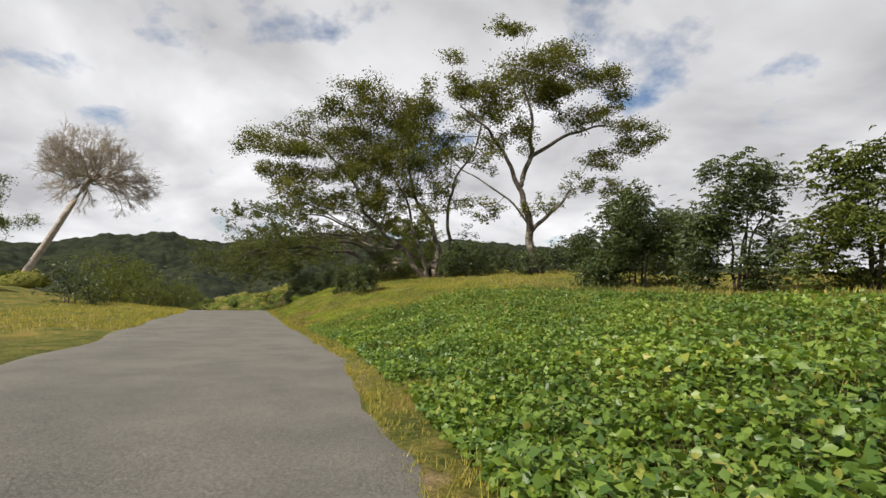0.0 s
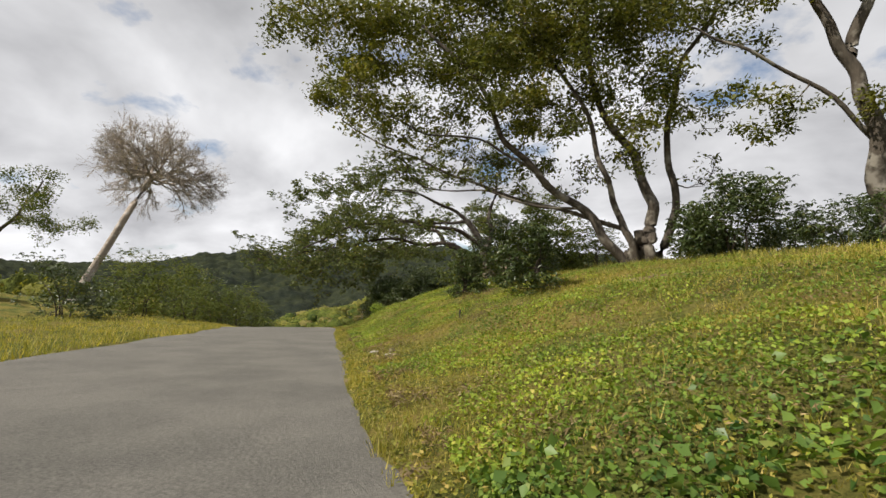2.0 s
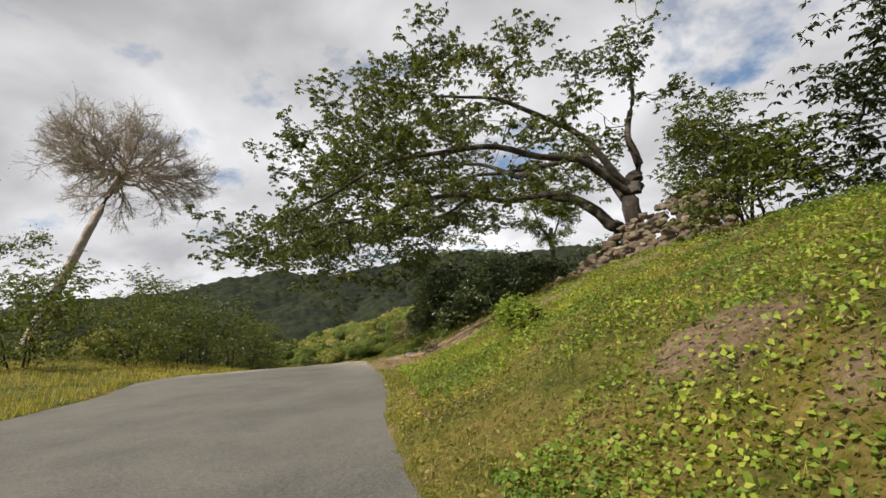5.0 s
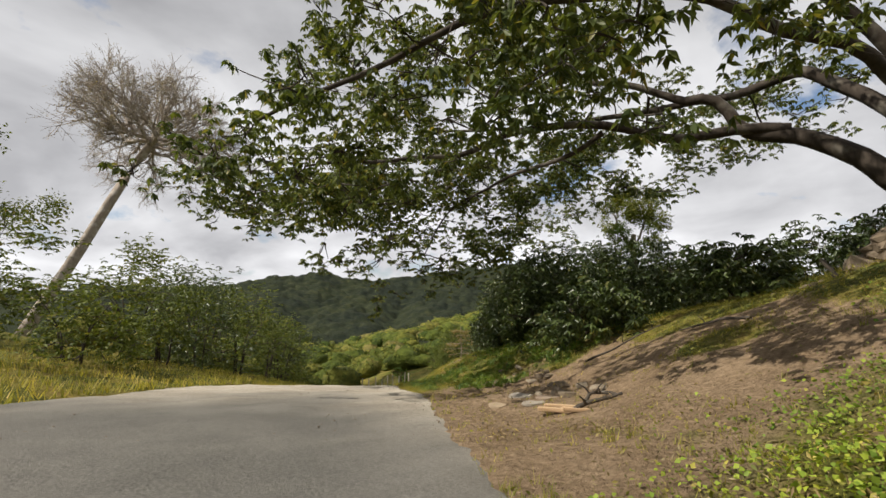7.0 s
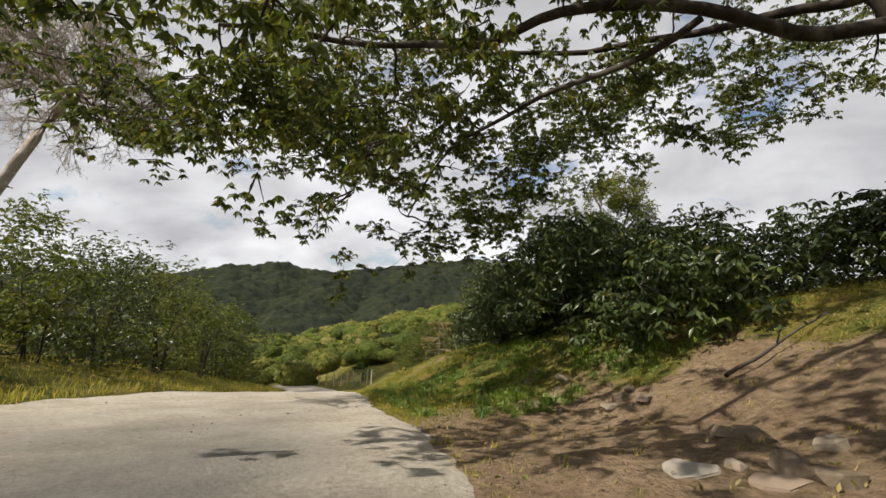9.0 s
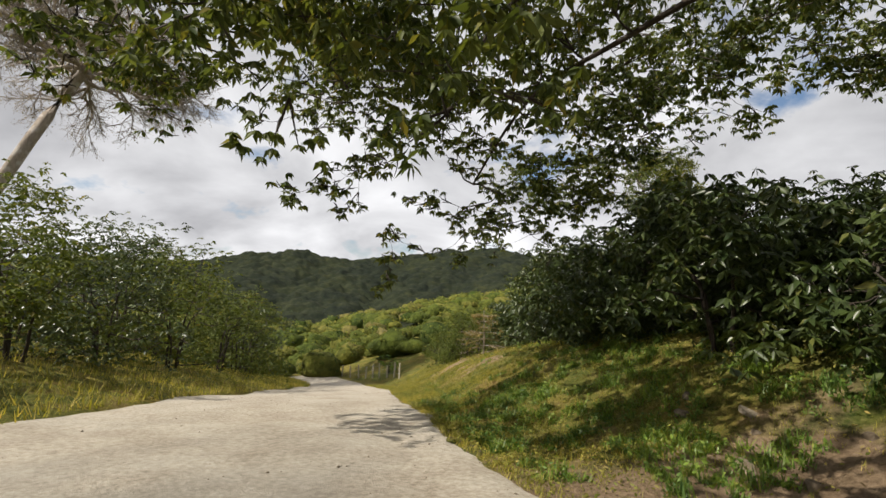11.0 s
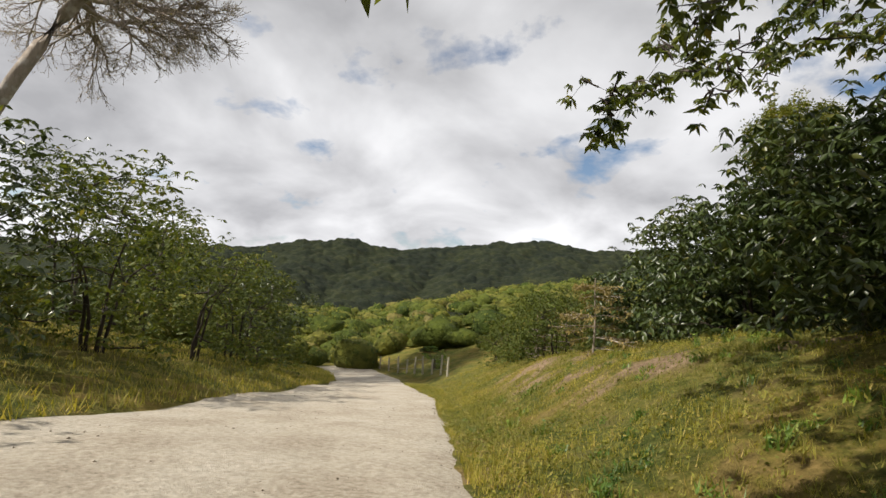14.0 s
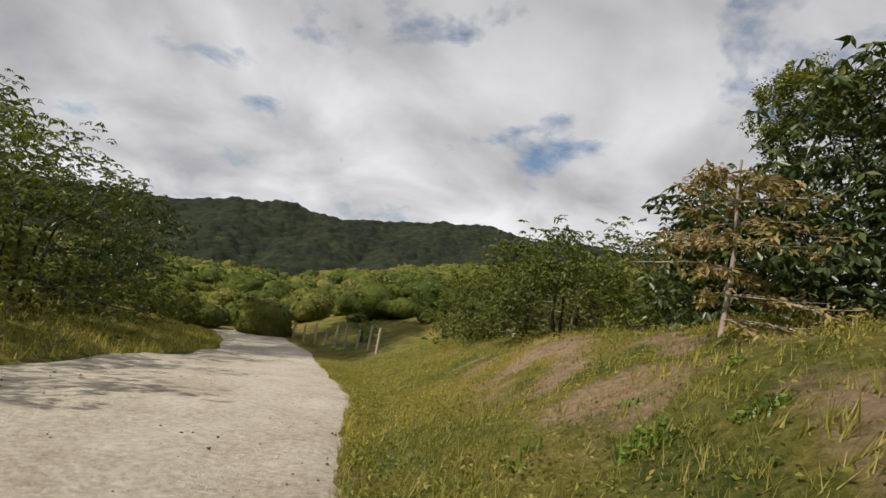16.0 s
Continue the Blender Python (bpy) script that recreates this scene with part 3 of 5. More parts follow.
# tall pale-trunked tree on the bank
f = (6.2, 30.7, ground_at(6.2, 30.7))
tree("tall shade tree with pale trunk and layered crown on the bank",
     [([f, (5.58, 30.44, 3.67), (5.31, 30.27, 5.88), (4.78, 30.18, 7.29)], 0.31, 0.17),
      ([(4.78, 30.18, 7.29), (4.07, 30.00, 8.80), (2.92, 29.56, 10.92), (0.89, 29.21, 12.16)], 0.17, 0.05),
      ([(4.87, 30.18, 7.29), (5.58, 30.36, 9.42), (5.58, 30.62, 12.07), (5.04, 30.89, 14.99)], 0.19, 0.06),
      ([(5.49, 30.44, 4.91), (3.89, 30.36, 6.85), (1.77, 30.36, 8.09), (0.53, 30.27, 8.62)], 0.08, 0.03),
      ([(5.58, 30.44, 4.20), (7.08, 30.18, 5.79), (8.32, 30.09, 7.21)], 0.16, 0.06),
      ([(5.49, 30.36, 9.24), (7.61, 30.27, 10.75), (10.27, 29.91, 11.37)], 0.15, 0.06)],
     [(3.72, 29.74, 17.47, 1.56, 1.47, 0.74), (5.31, 30.09, 14.99, 3.13, 2.39, 1.10), (8.14, 30.09, 14.55, 2.21, 1.84, 1.01), (10.62, 30.09, 14.29, 1.66, 1.66, 1.01), (1.06, 29.38, 13.93, 1.93, 1.84, 0.92),
      (2.48, 29.74, 12.69, 2.12, 1.84, 1.01), (6.90, 30.62, 13.40, 1.84, 1.84, 0.92), (4.42, 30.09, 10.92, 1.47, 1.38, 1.29), (3.01, 30.09, 9.68, 0.92, 0.92, 0.83), (9.73, 29.91, 11.81, 1.84, 1.47, 0.74), (12.21, 29.74, 10.39, 1.75, 1.47, 0.92),
      (9.56, 29.74, 9.15, 1.66, 1.38, 0.74), (8.32, 30.09, 7.56, 1.29, 1.10, 0.55), (10.97, 30.09, 7.47, 1.20, 1.10, 0.55), (2.66, 30.09, 5.79, 1.47, 1.20, 0.55), (6.11, 30.09, 5.97, 1.10, 1.10, 0.55), (11.51, 31.42, 12.96, 1.38, 1.38, 0.74)],
     0.155, BARK, LEAF_FINE, 270, 21, tight=0.24, split=6, loose=1.3)
# spreading tree with several stems
f = (-0.75, 31.8, ground_at(-0.75, 31.8))
z0 = f[2]
tree("spreading shade tree with several leaning stems on the bank",
     [([f, (-0.7, 31.7, z0 + 0.9), (-0.45, 31.65, z0 + 1.6), (-0.46, 31.6, 3.7), (-1.0, 31.6, 5.2), (-2.1, 31.5, 6.6), (-2.6, 31.2, 9.5), (-2.2, 31.0, 12.0)], 0.25, 0.05),
      ([(-1.2, 31.45, z0 - .2), (-1.64, 31.4, 2.0), (-2.88, 31.4, 3.15), (-4.3, 31.3, 4.45), (-5.8, 31.2, 6.3), (-7.4, 30.9, 9.0), (-9.5, 30.8, 10.6)], 0.19, 0.04),
      ([(-0.35, 31.9, z0 - .2), (0.0, 31.9, 2.2), (0.44, 31.9, 3.3), (0.22, 31.9, 4.9), (0.2, 31.9, 6.8), (0.7, 31.9, 8.4), (2.2, 32.0, 10.6), (2.6, 32, 13.5)], 0.16, 0.05),
      ([(-1.0, 31.3, z0 - .2), (-1.3, 31.2, 2.2), (-1.65, 31.2, 3.0), (-2.2, 31.2, 4.65), (-2.65, 31.0, 6.4), (-4.2, 30.8, 8.8), (-5.9, 30.5, 12.0)], 0.14, 0.04),
      ([(-2.9, 31.4, 3.1), (-4.8, 31.0, 3.2), (-6.3, 31.0, 3.75), (-7.8, 31.0, 3.7), (-9.4, 30.6, 4.6)], 0.05, 0.015),
      ([(-4.2, 31.3, 4.4), (-6.0, 31.0, 5.5), (-8.2, 30.7, 5.7), (-10.2, 30.4, 6.8)], 0.055, 0.015),
      ([(-1.3, 31.6, 2.4), (-4.0, 33.2, 3.6), (-7.2, 34.8, 5.0), (-10.5, 35.3, 6.8), (-13.0, 35.4, 8.2)], 0.085, 0.03),
      ([(-1.45, 31.4, z0 - .3), (-1.2, 31.5, z0 + 0.35), (-0.85, 31.6, z0 + 1.1)], 0.2, 0.16),
      ([(-0.2, 31.5, z0 - .3), (-0.4, 31.55, z0 + 0.4), (-0.55, 31.6, z0 + 1.1)], 0.2, 0.16)],
     [(-6.3, 30.6, 13.4, 2.3, 2, .9), (-8.6, 30.8, 11.5, 2.2, 2, .9), (-10.9, 30.6, 10.1, 2, 1.8, .9), (-12.8, 30.4, 10, 1.5, 1.5, .7), (-5.6, 30.6, 11.5, 2.6, 2.2, 1.2), (-3.2, 30.8, 12.3, 2, 2, 1.3),
      (-1.7, 30.8, 12.6, 1.6, 1.8, 1.4), (-7, 30.4, 9.2, 2.6, 2, 1), (-10, 30.2, 8.2, 2.2, 2, .9), (-3.6, 30.6, 9.2, 2.2, 2, 1.2), (-.6, 30.8, 9.6, 1.9, 1.8, 1.4), (-5.4, 30.2, 7.6, 1.9, 1.8, .8),
      (1.4, 31.4, 9.8, 1.6, 1.6, 1.2), (-1, 30.6, 6.2, 1.5, 1.5, .8), (2.6, 32, 13.6, 1.8, 1.8, 1.0), (-9.6, 29.6, 6, 1.8, 1.6, .7), (-2.2, 33.5, 11, 2.2, 2, 1.2), (-6, 33.6, 10.4, 2.4, 2, 1.2), (-9, 35, 7, 1.6, 1.4, .7), (-11.5, 35.4, 8.2, 1.7, 1.5, .7), (-6, 34.5, 6.2, 1.3, 1.2, .6), (-13.4, 35.5, 9, 1.6, 1.5, .7), (-4.4, 33.6, 7, 1.6, 1.5, .8),
      (-4.5, 31.6, 4.6, .9, .8, .4), (-3.4, 31.8, 3.7, .6, .6, .3), (-5.5, 32.4, 5.2, .9, .8, .4), (-3.8, 33.4, 5.4, .9, .9, .5), (-6.8, 33.6, 5.8, .9, .9, .5), (-4.8, 33.0, 3.9, .6, .6, .3), (-2.4, 32.4, 4.8, .8, .7, .4), (-4.0, 30.6, 7.4, 1.6, 1.4, .9), (-2.6, 30.6, 8.4, 1.6, 1.4, .9), (-6.4, 30.4, 6.6, 1.3, 1.2, .7), (-7.7, 30.6, 7.5, 1.6, 1.4, .8), (-2.2, 30.6, 6.9, 1.5, 1.3, .9), (-0.6, 30.8, 7.4, 1.3, 1.2, .8), (-3.3, 30.6, 5.6, 1.2, 1.1, .7), (-4.7, 30.6, 6.2, 1.5, 1.3, .8), (-1.5, 30.8, 4.7, .9, .9, .6), (-5.2, 30.4, 8.9, 1.6, 1.4, .9), (-5.6, 31.0, 4.0, .6, .6, .3), (-7.0, 31.0, 4.2, .8, .7, .35), (-8.4, 30.8, 4.5, .9, .8, .4), (-9.4, 30.6, 5.3, .9, .8, .4), (-6.6, 30.9, 5.9, .8, .7, .4), (-8.4, 30.7, 6.3, 1.0, .9, .5), (1.5, 31.5, 4.4, .7, .7, .4), (1.4, 31.4, 6.2, .7, .7, .4)],
     0.155, BARK, LEAF_FINE, 190, 33, tight=0.24, split=6, loose=1.35, flare=0.25)
# the great tree whose boughs reach over the road
fx0, fy0 = -7.2, 49.5
z0 = ground_at(fx0, fy0)
over = []
for _ in range(205):
    a, q = rng.uniform(0, 6.28), math.sqrt(rng.uniform(0.0, 1))
    low, high = 3.9 - 2.9 * q * q, 11.0 - 6.6 * q * q
    r = rng.uniform(0.9, 1.5)
    cx, cy = -13.6 + 9.4 * q * math.cos(a), 49.4 + 8.8 * q * math.sin(a)
    cz = low + (high - low) * rng.uniform(0, 1) ** 1.2
    if math.hypot(cx + 7.6, cy - 49.6) < 6.3 and cz < 8.3 or cx > -13.5 and rng.uniform() < 0.45 or cy > 55 or cx - 1.5 < -13.8 - 0.79 * (cy - 35.9) + 0.8 * max(0, cy - 48):
        continue
    over.append((cx, cy, cz, r, r, 0.5 * r))
# low tips over the far side of the road
over += [(-21.6, 44.2, 1.5, .7, .7, .35), (-20.6, 44.0, 1.9, .9, .9, .45), (-19.6, 43.6, 2.1, .9, .9, .45), (-18.8, 44.6, 1.6, .8, .8, .45), (-17.6, 44.8, 1.7, .8, .8, .4), (-18.9, 48.1, 0.9, .6, .6, .5), (-19.0, 47.6, 1.6, .8, .8, .5)]
# high boughs right across the road
for _ in range(16):
    r = rng.uniform(0.8, 1.3)
    over.append((rng.uniform(-23.0, -19.5), rng.uniform(49.0, 57.5), rng.uniform(5.6, 8.6), r, r, 0.5 * r))
for _ in range(15):
    r = rng.uniform(0.7, 1.1)
    over.append((rng.uniform(-25.0, -21.8), rng.uniform(52.0, 56.0), rng.uniform(3.4, 5.8), r, r, 0.5 * r))
for _ in range(13):
    r = rng.uniform(0.7, 1.0)
    over.append((rng.uniform(-26.0, -23.6), rng.uniform(47.5, 51.5), rng.uniform(2.2, 4.2), r, r, 0.5 * r))
# the far side of the crown, over the bank
for _ in range(46):
    cx, cy = rng.uniform(-18.5, -7.0), rng.uniform(54.0, 61.5)
    if cy > 61.5 - 0.45 * max(0, -10 - cx):
        continue
    dist = math.hypot(cx + 20.7, cy - 50.5)
    r = rng.uniform(0.8, 1.35)
    over.append((cx, cy, -0.8 + 0.42 * dist + rng.uniform(0, 3.4), r, r, 0.5 * r))
over += [(-21.4, 59.5, 1.1, .5, .5, .3), (-20.7, 60.0, 1.7, .7, .7, .4), (-20.0, 62.0, 2.3, .8, .8, .4), (-19.0, 60.5, 2.7, 1.0, 1.0, .5), (-18.0, 61.6, 3.1, 1.0, 1.0, .5), (-17.0, 60.0, 3.5, 1.1, 1.1, .5), (-16.0, 62.6, 3.7, 1.1, 1.1, .5),
         (-14.5, 61.0, 4.3, 1.1, 1.1, .5), (-19.6, 58.6, 2.4, .9, .9, .5), (-18.3, 63.0, 3.2, .9, .9, .4), (-16.6, 58.6, 3.6, 1.1, 1.1, .6), (-15.0, 63.6, 4.2, 1.0, 1.0, .5)]
over += [(-6.3, 50.5, 9.2, 1.5, 1.5, .8), (-7.5, 49.5, 8.4, 1.4, 1.4, .7), (-5.2, 50.8, 7.8, 1.2, 1.2, .6), (-6.0, 49.4, 10.2, 1.3, 1.3, .7)]
for _ in range(10):
    r = rng.uniform(0.6, 0.8)
    over.append((rng.uniform(-23.2, -21.0), rng.uniform(51.8, 54.5), rng.uniform(2.7, 4.7), r, r, 0.55 * r))
# sprays hanging low over the track
over += [(-21.9, 53.27, -0.6, .28, .28, .24), (-21.85, 53.3, -0.15, .34, .34, .24), (-21.6, 53.7, 0.35, .45, .45, .3), (-21.46, 54.8, 1.0, .6, .6, .35), (-20.8, 54.4, 0.9, .6, .6, .35),
         (-23.4, 51.9, 0.95, .38, .38, .24), (-23.0, 52.3, 1.2, .42, .42, .25), (-22.5, 52.6, 1.5, .5, .5, .3), (-22.0, 53.0, 1.7, .6, .6, .35), (-22.9, 53.0, 0.9, .35, .35, .2), (-20.8, 53.8, 3.05, .8, .8, .6),
         (-21.1, 54.0, 2.5, .6, .6, .5), (-20.3, 57.5, 0.55, .5, .5, .3), (-21.3, 58.0, 0.35, .28, .28, .18), (-20.8, 57.7, 0.65, .5, .5, .3), (-19.4, 55.4, 0.9, .8, .8, .45), (-20.0, 56.0, 1.2, .7, .7, .4),
         (-18.4, 56.2, 1.4, .9, .9, .5), (-19.0, 56.4, 2.4, 1, 1, .6), (-20.6, 53.5, 1.9, .8, .8, .45), (-21.6, 47.8, 2.6, 1, 1, .5), (-20.4, 49.6, 2.8, 1, 1, .5)]
tree("great spreading tree with dark boughs hanging over the road",
     [([(fx0, fy0, z0), (-7.3, 49.4, 2.2), (-7.1, 49.6, 4.2)], 0.42, 0.3),
      ([(-7.5, 49.5, z0 + 0.9), (-8.3, 49.9, 2.7), (-9.7, 50.6, 3.9), (-10.9, 50.8, 4.6), (-12.5, 51.0, 5.6), (-14.6, 51.2, 6.2)], 0.3, 0.06),
      ([(-9.6, 50.5, 3.85), (-12.5, 50.2, 3.9), (-15.5, 49.6, 4.1), (-17.6, 49.3, 3.7), (-19.3, 48.8, 3.6), (-21.0, 47.0, 2.8)], 0.15, 0.03),
      ([(-7.3, 49.4, 2.8), (-8.0, 51.0, 4.9), (-9.0, 52.3, 6.0), (-10.5, 53.0, 6.2), (-13.4, 54.0, 5.9), (-16.6, 54.6, 6.2), (-20.5, 54.0, 6.4)], 0.2, 0.04),
      ([(-7.2, 49.5, 3.6), (-9.0, 48.6, 6.0), (-11.5, 47.6, 7.0), (-14.5, 46.4, 7.4)], 0.18, 0.04),
      ([(-7.1, 49.6, 4.0), (-6.9, 49.9, 6.4), (-6.3, 50.6, 9.4)], 0.2, 0.05),
      ([(-7.2, 49.5, 3.3), (-9.8, 47.9, 5.0), (-13.0, 46.0, 5.2), (-16.5, 44.6, 4.4), (-20.0, 44.0, 2.6)], 0.17, 0.03),
      ([(-14.0, 49.9, 4.0), (-16.4, 51.0, 3.4), (-18.6, 52.2, 3.0), (-20.2, 53.6, 1.4)], 0.07, 0.02)],
     over, 0.15, BARK_DARK, LEAF_TREE, 225, 45, width=0.4, droop=0.65, tight=0.26, split=5, whorl=7, loose=1.9)

# dark glossy shrubs along the top of the bank
for k, (x, y, r, h, leaf, mat, n) in enumerate([
        (9.0, 30.0, 1.6, 3.0, 0.15, LEAF_DARK, 260), (11.6, 29.0, 1.9, 3.6, 0.16, LEAF_DARK, 200), (14.6, 28.2, 2.1, 4.2, 0.16, LEAF_DARK, 160), (13.6, 33.6, 1.9, 6.3, 0.16, LEAF_BUSH, 130), (7.4, 17.8, 1.95, 3.7, 0.13, LEAF_DARK, 460), (8.5, 13.5, 1.5, 4.2, 0.12, LEAF_DARK, 620), (9.7, 10.7, 1.3, 3.9, 0.13, LEAF_BUSH, 480),
        (-6.45, 30.2, 0.62, 1.75, 0.09, LEAF_DARK, 2200), (-2.9, 34.4, 1.0, 1.1, 0.11, LEAF_BUSH, 620), (4.0, 37.0, 2.2, 2.2, 0.15, LEAF_BUSH, 90), (10.5, 39.8, 2.8, 2.8, 0.17, LEAF_DARK, 70),
        (12.4, 35.4, 2.4, 2.5, 0.16, LEAF_BUSH, 85), (-7.6, 38.4, 1.3, 2.0, 0.12, LEAF_BUSH, 260), (-1.2, 39.4, 1.5, 2.4, 0.12, LEAF_BUSH, 220), (-5.4, 37.6, 1.6, 3.2, 0.12, LEAF_DARK, 330),
        (3.6, 31.4, 1.2, 1.5, 0.13, LEAF_DARK, 240), (-4.8, 36.0, 1.5, 2.2, 0.13, LEAF_BUSH, 200), (5.6, 29.3, 1.2, 1.9, 0.12, LEAF_DARK, 520), (-4.5, 27.2, 0.85, 2.0, 0.11, LEAF_DARK, 1100), (1.2, 29.4, 1.55, 2.3, 0.12, LEAF_DARK, 700)]):
    bush("dense green roadside shrub with glossy leaves on the bank", x, y, r, h, leaf, mat, int(n * 1.1), 100 + k * 2, group="shrubs on the bank", sink=0.15, lobes=int(17 * max(1, h / (1.5 * r))))
# coffee-like shrubs past the worn slope
for k, (s, d, r, h, n) in enumerate([(52.0, 5.8, 1.3, 1.5, 360), (54.5, 6.6, 1.6, 2.0, 300), (57.2, 5.9, 1.9, 3.1, 240), (60.0, 5.7, 1.8, 2.8, 240), (62.8, 6.0, 2.0, 3.7, 230), (54.6, 5.2, 1.5, 2.8, 300), (65.6, 6.4, 2.0, 3.6, 230),
                                     (68.6, 6.9, 2.0, 4.0, 220), (70.6, 5.8, 1.5, 3.0, 260), (55.0, 10.0, 2.0, 2.0, 130), (58.5, 9.8, 2.4, 3.2, 140), (63.5, 9.8, 2.8, 5.0, 110), (68.5, 10.2, 2.6, 4.4, 110), (51.0, 9.4, 1.6, 1.5, 180),
                                     (53.2, 13.5, 2.0, 1.9, 110), (49.5, 12.4, 1.5, 1.5, 180), (72.0, 9.4, 2.4, 4.2, 130), (76.0, 10.5, 2.4, 4.4, 120), (70.5, 13.0, 2.8, 5.2, 90)]):
    x, y = (float(v) for v in beside(s, d))
    bush("tall dark coffee shrub with long glossy leaves on the bank", x, y, r, h, 0.175, LEAF_DARK, int(n * 0.8), 200 + k * 2, "shrub", 0.15, "coffee shrubs above the track", 26, 0.36, 0.5, 5)
for k, (s, d, r, h, n) in enumerate([(73.6, 4.2, 1.6, 2.9, 240), (76.5, 4.2, 1.8, 3.0, 200), (79.5, 3.8, 1.7, 2.6, 210), (74.8, 7.2, 2.0, 3.0, 150), (79.0, 7.5, 2.2, 3.0, 130), (83.0, 4.0, 1.8, 2.2, 180), (84.5, 8.0, 2.4, 3.0, 110)]):
    x, y = (float(v) for v in beside(s, d))
    bush("leafy green shrub on the grassy slope beside the track", x, y, r, h, 0.13, LEAF_BUSH, int(n * 1.3), 260 + k * 2, "shrub", 0.15, "shrubs beside the track", 14, 0.4, 0.4)
# broad-leaved plant on the crest
bush("low olive-green bush with small leaves on the bank", -11.25, 36.6, 0.55, 0.55, 0.034, LEAF_HERB, 13000, 301, "plant", 0.05, lobes=9, width=0.8)
bush("tall bright green tree-like shrub behind the stone heap", -2.6, 53.0, 2.6, 7.6, 0.2, LEAF_TREE, 120, 305, "shrub", 0.1, lobes=24)
bush("bright green leafy bush behind the fence posts", -33.4, 84.3, 1.0, 1.9, 0.16, LEAF_VINE, 300, 303, "bush", 0.1, lobes=10)
# hedge and trees on the far side of the road
for k, (s, d, r, h, n, leaf) in enumerate([(47, -13.5, 2.4, 3.6, 90, .18), (52, -11.5, 2.4, 3.6, 90, .18), (56, -9.8, 2.2, 3.2, 110, .16), (60, -9.2, 2.4, 3.8, 100, .16), (64, -9.4, 2.6, 4.6, 90, .17), (68, -9.2, 2.7, 5.2, 85, .17),
                                           (72.5, -9.0, 2.6, 5.0, 85, .17), (77, -9.0, 2.7, 5.2, 80, .17), (82, -9.4, 2.8, 5.6, 75, .18), (87.5, -10, 3, 6, 65, .18), (94, -11.5, 3.4, 6.8, 50, .2),
                                           (66, -14, 3.2, 7.0, 55, .2), (74, -14.5, 3.4, 7.6, 50, .2), (83, -15.5, 3.8, 8.6, 42, .22), (92, -17, 4, 9, 38, .22), (58, -15, 3, 5.6, 60, .2)]):
    x, y = (float(v) for v in beside(s, d))
    bush("big leafy tree-like shrub across the road", x, y, r, h, leaf, LEAF_BUSH if k % 4 else LEAF_DARK, int(n * 0.6), 320 + k * 2, "shrub", 0.2, "hedge across the road", 18)
# the tree behind it
x, y = -61.0, 56.5
z = ground_at(x, y)
tree("broad green tree far across the road", [([(x, y, z), (x + .2, y, z + 5), (x, y + .3, z + 9)], .5, .35), ([(x, y, z + 7), (x + 3, y + 1, z + 11), (x + 4, y + 2, z + 14)], .2, .08), ([(x, y, z + 8), (x - 3, y - 1, z + 12), (x - 4, y + 1, z + 15)], .2, .08)],
     scatter(np.random.default_rng(3), 26, x, y, 7, 7, lambda u, v: 12.5 - 6.5 * (u * u + v * v), 2.3, 0.6), 0.28, BARK, LEAF_BUSH, 40, 61, tight=0.3, split=2)
# round crowned tree on the hill
x, y = -9.7, 91.7
z = ground_at(x, y)
tree("round-crowned bright green tree on the hillside", [([(x, y, z), (x, y, 4), (x + .3, y, 8)], .4, .28), ([(x, y, 6), (x - 1.5, y - 1, 9), (x - 2, y - 1, 11.5)], .16, .06), ([(x, y, 6), (x + 1.5, y + 1, 9), (x + 2, y, 11.5)], .16, .06)],
     [(x - 1.2, y - .6, 12.0, 1.5, 1.5, 1.2), (x + 1.2, y - .4, 12.4, 1.5, 1.5, 1.2), (x - 2.2, y - 1, 9.8, 1.4, 1.4, 1.3), (x + 2.3, y - .8, 10.0, 1.4, 1.4, 1.4), (x, y - 1.8, 10.4, 1.6, 1.4, 1.5), (x + .4, y + 1.6, 10.8, 1.6, 1.4, 1.5),
      (x - 1.6, y - 1.4, 7.6, 1.5, 1.4, 1.2), (x + 1.7, y - 1.2, 7.4, 1.5, 1.4, 1.2), (x, y - 1.5, 6.2, 1.6, 1.4, 1.1), (x - .4, y, 12.9, 1.0, 1.0, .8), (x + 2.8, y, 8.4, 1.0, 1.0, 1.0)],
     0.22, BARK, LEAF_FAR, 190, 63, tight=0.28, split=4, loose=1.2)


def twigs(rng, pile, start, way, length, radius, depth, split=3, bend=0.35, rise=0.06):
    """Branches that fork again and again into fine twigs."""
    end = start + way * length
    mid = (start + end) / 2 + rng.normal(size=3) * length * 0.07
    k = 5 if depth > 2 else 3
    pile.add(*tube(bent(rng, [start, mid, end], k, 0.0), np.linspace(radius, radius * 0.62, k), k))
    if depth == 0:
        return
    for k in range(split + (rng.uniform() < 0.4)):
        w = unit(way + rng.normal(size=3) * bend + np.array([0, 0, rise]))
        twigs(rng, pile, start + (end - start) * rng.uniform(0.55, 1.0), w, length * rng.uniform(0.62, 0.85), radius * 0.6, depth - 1, split, bend * 1.06, rise)


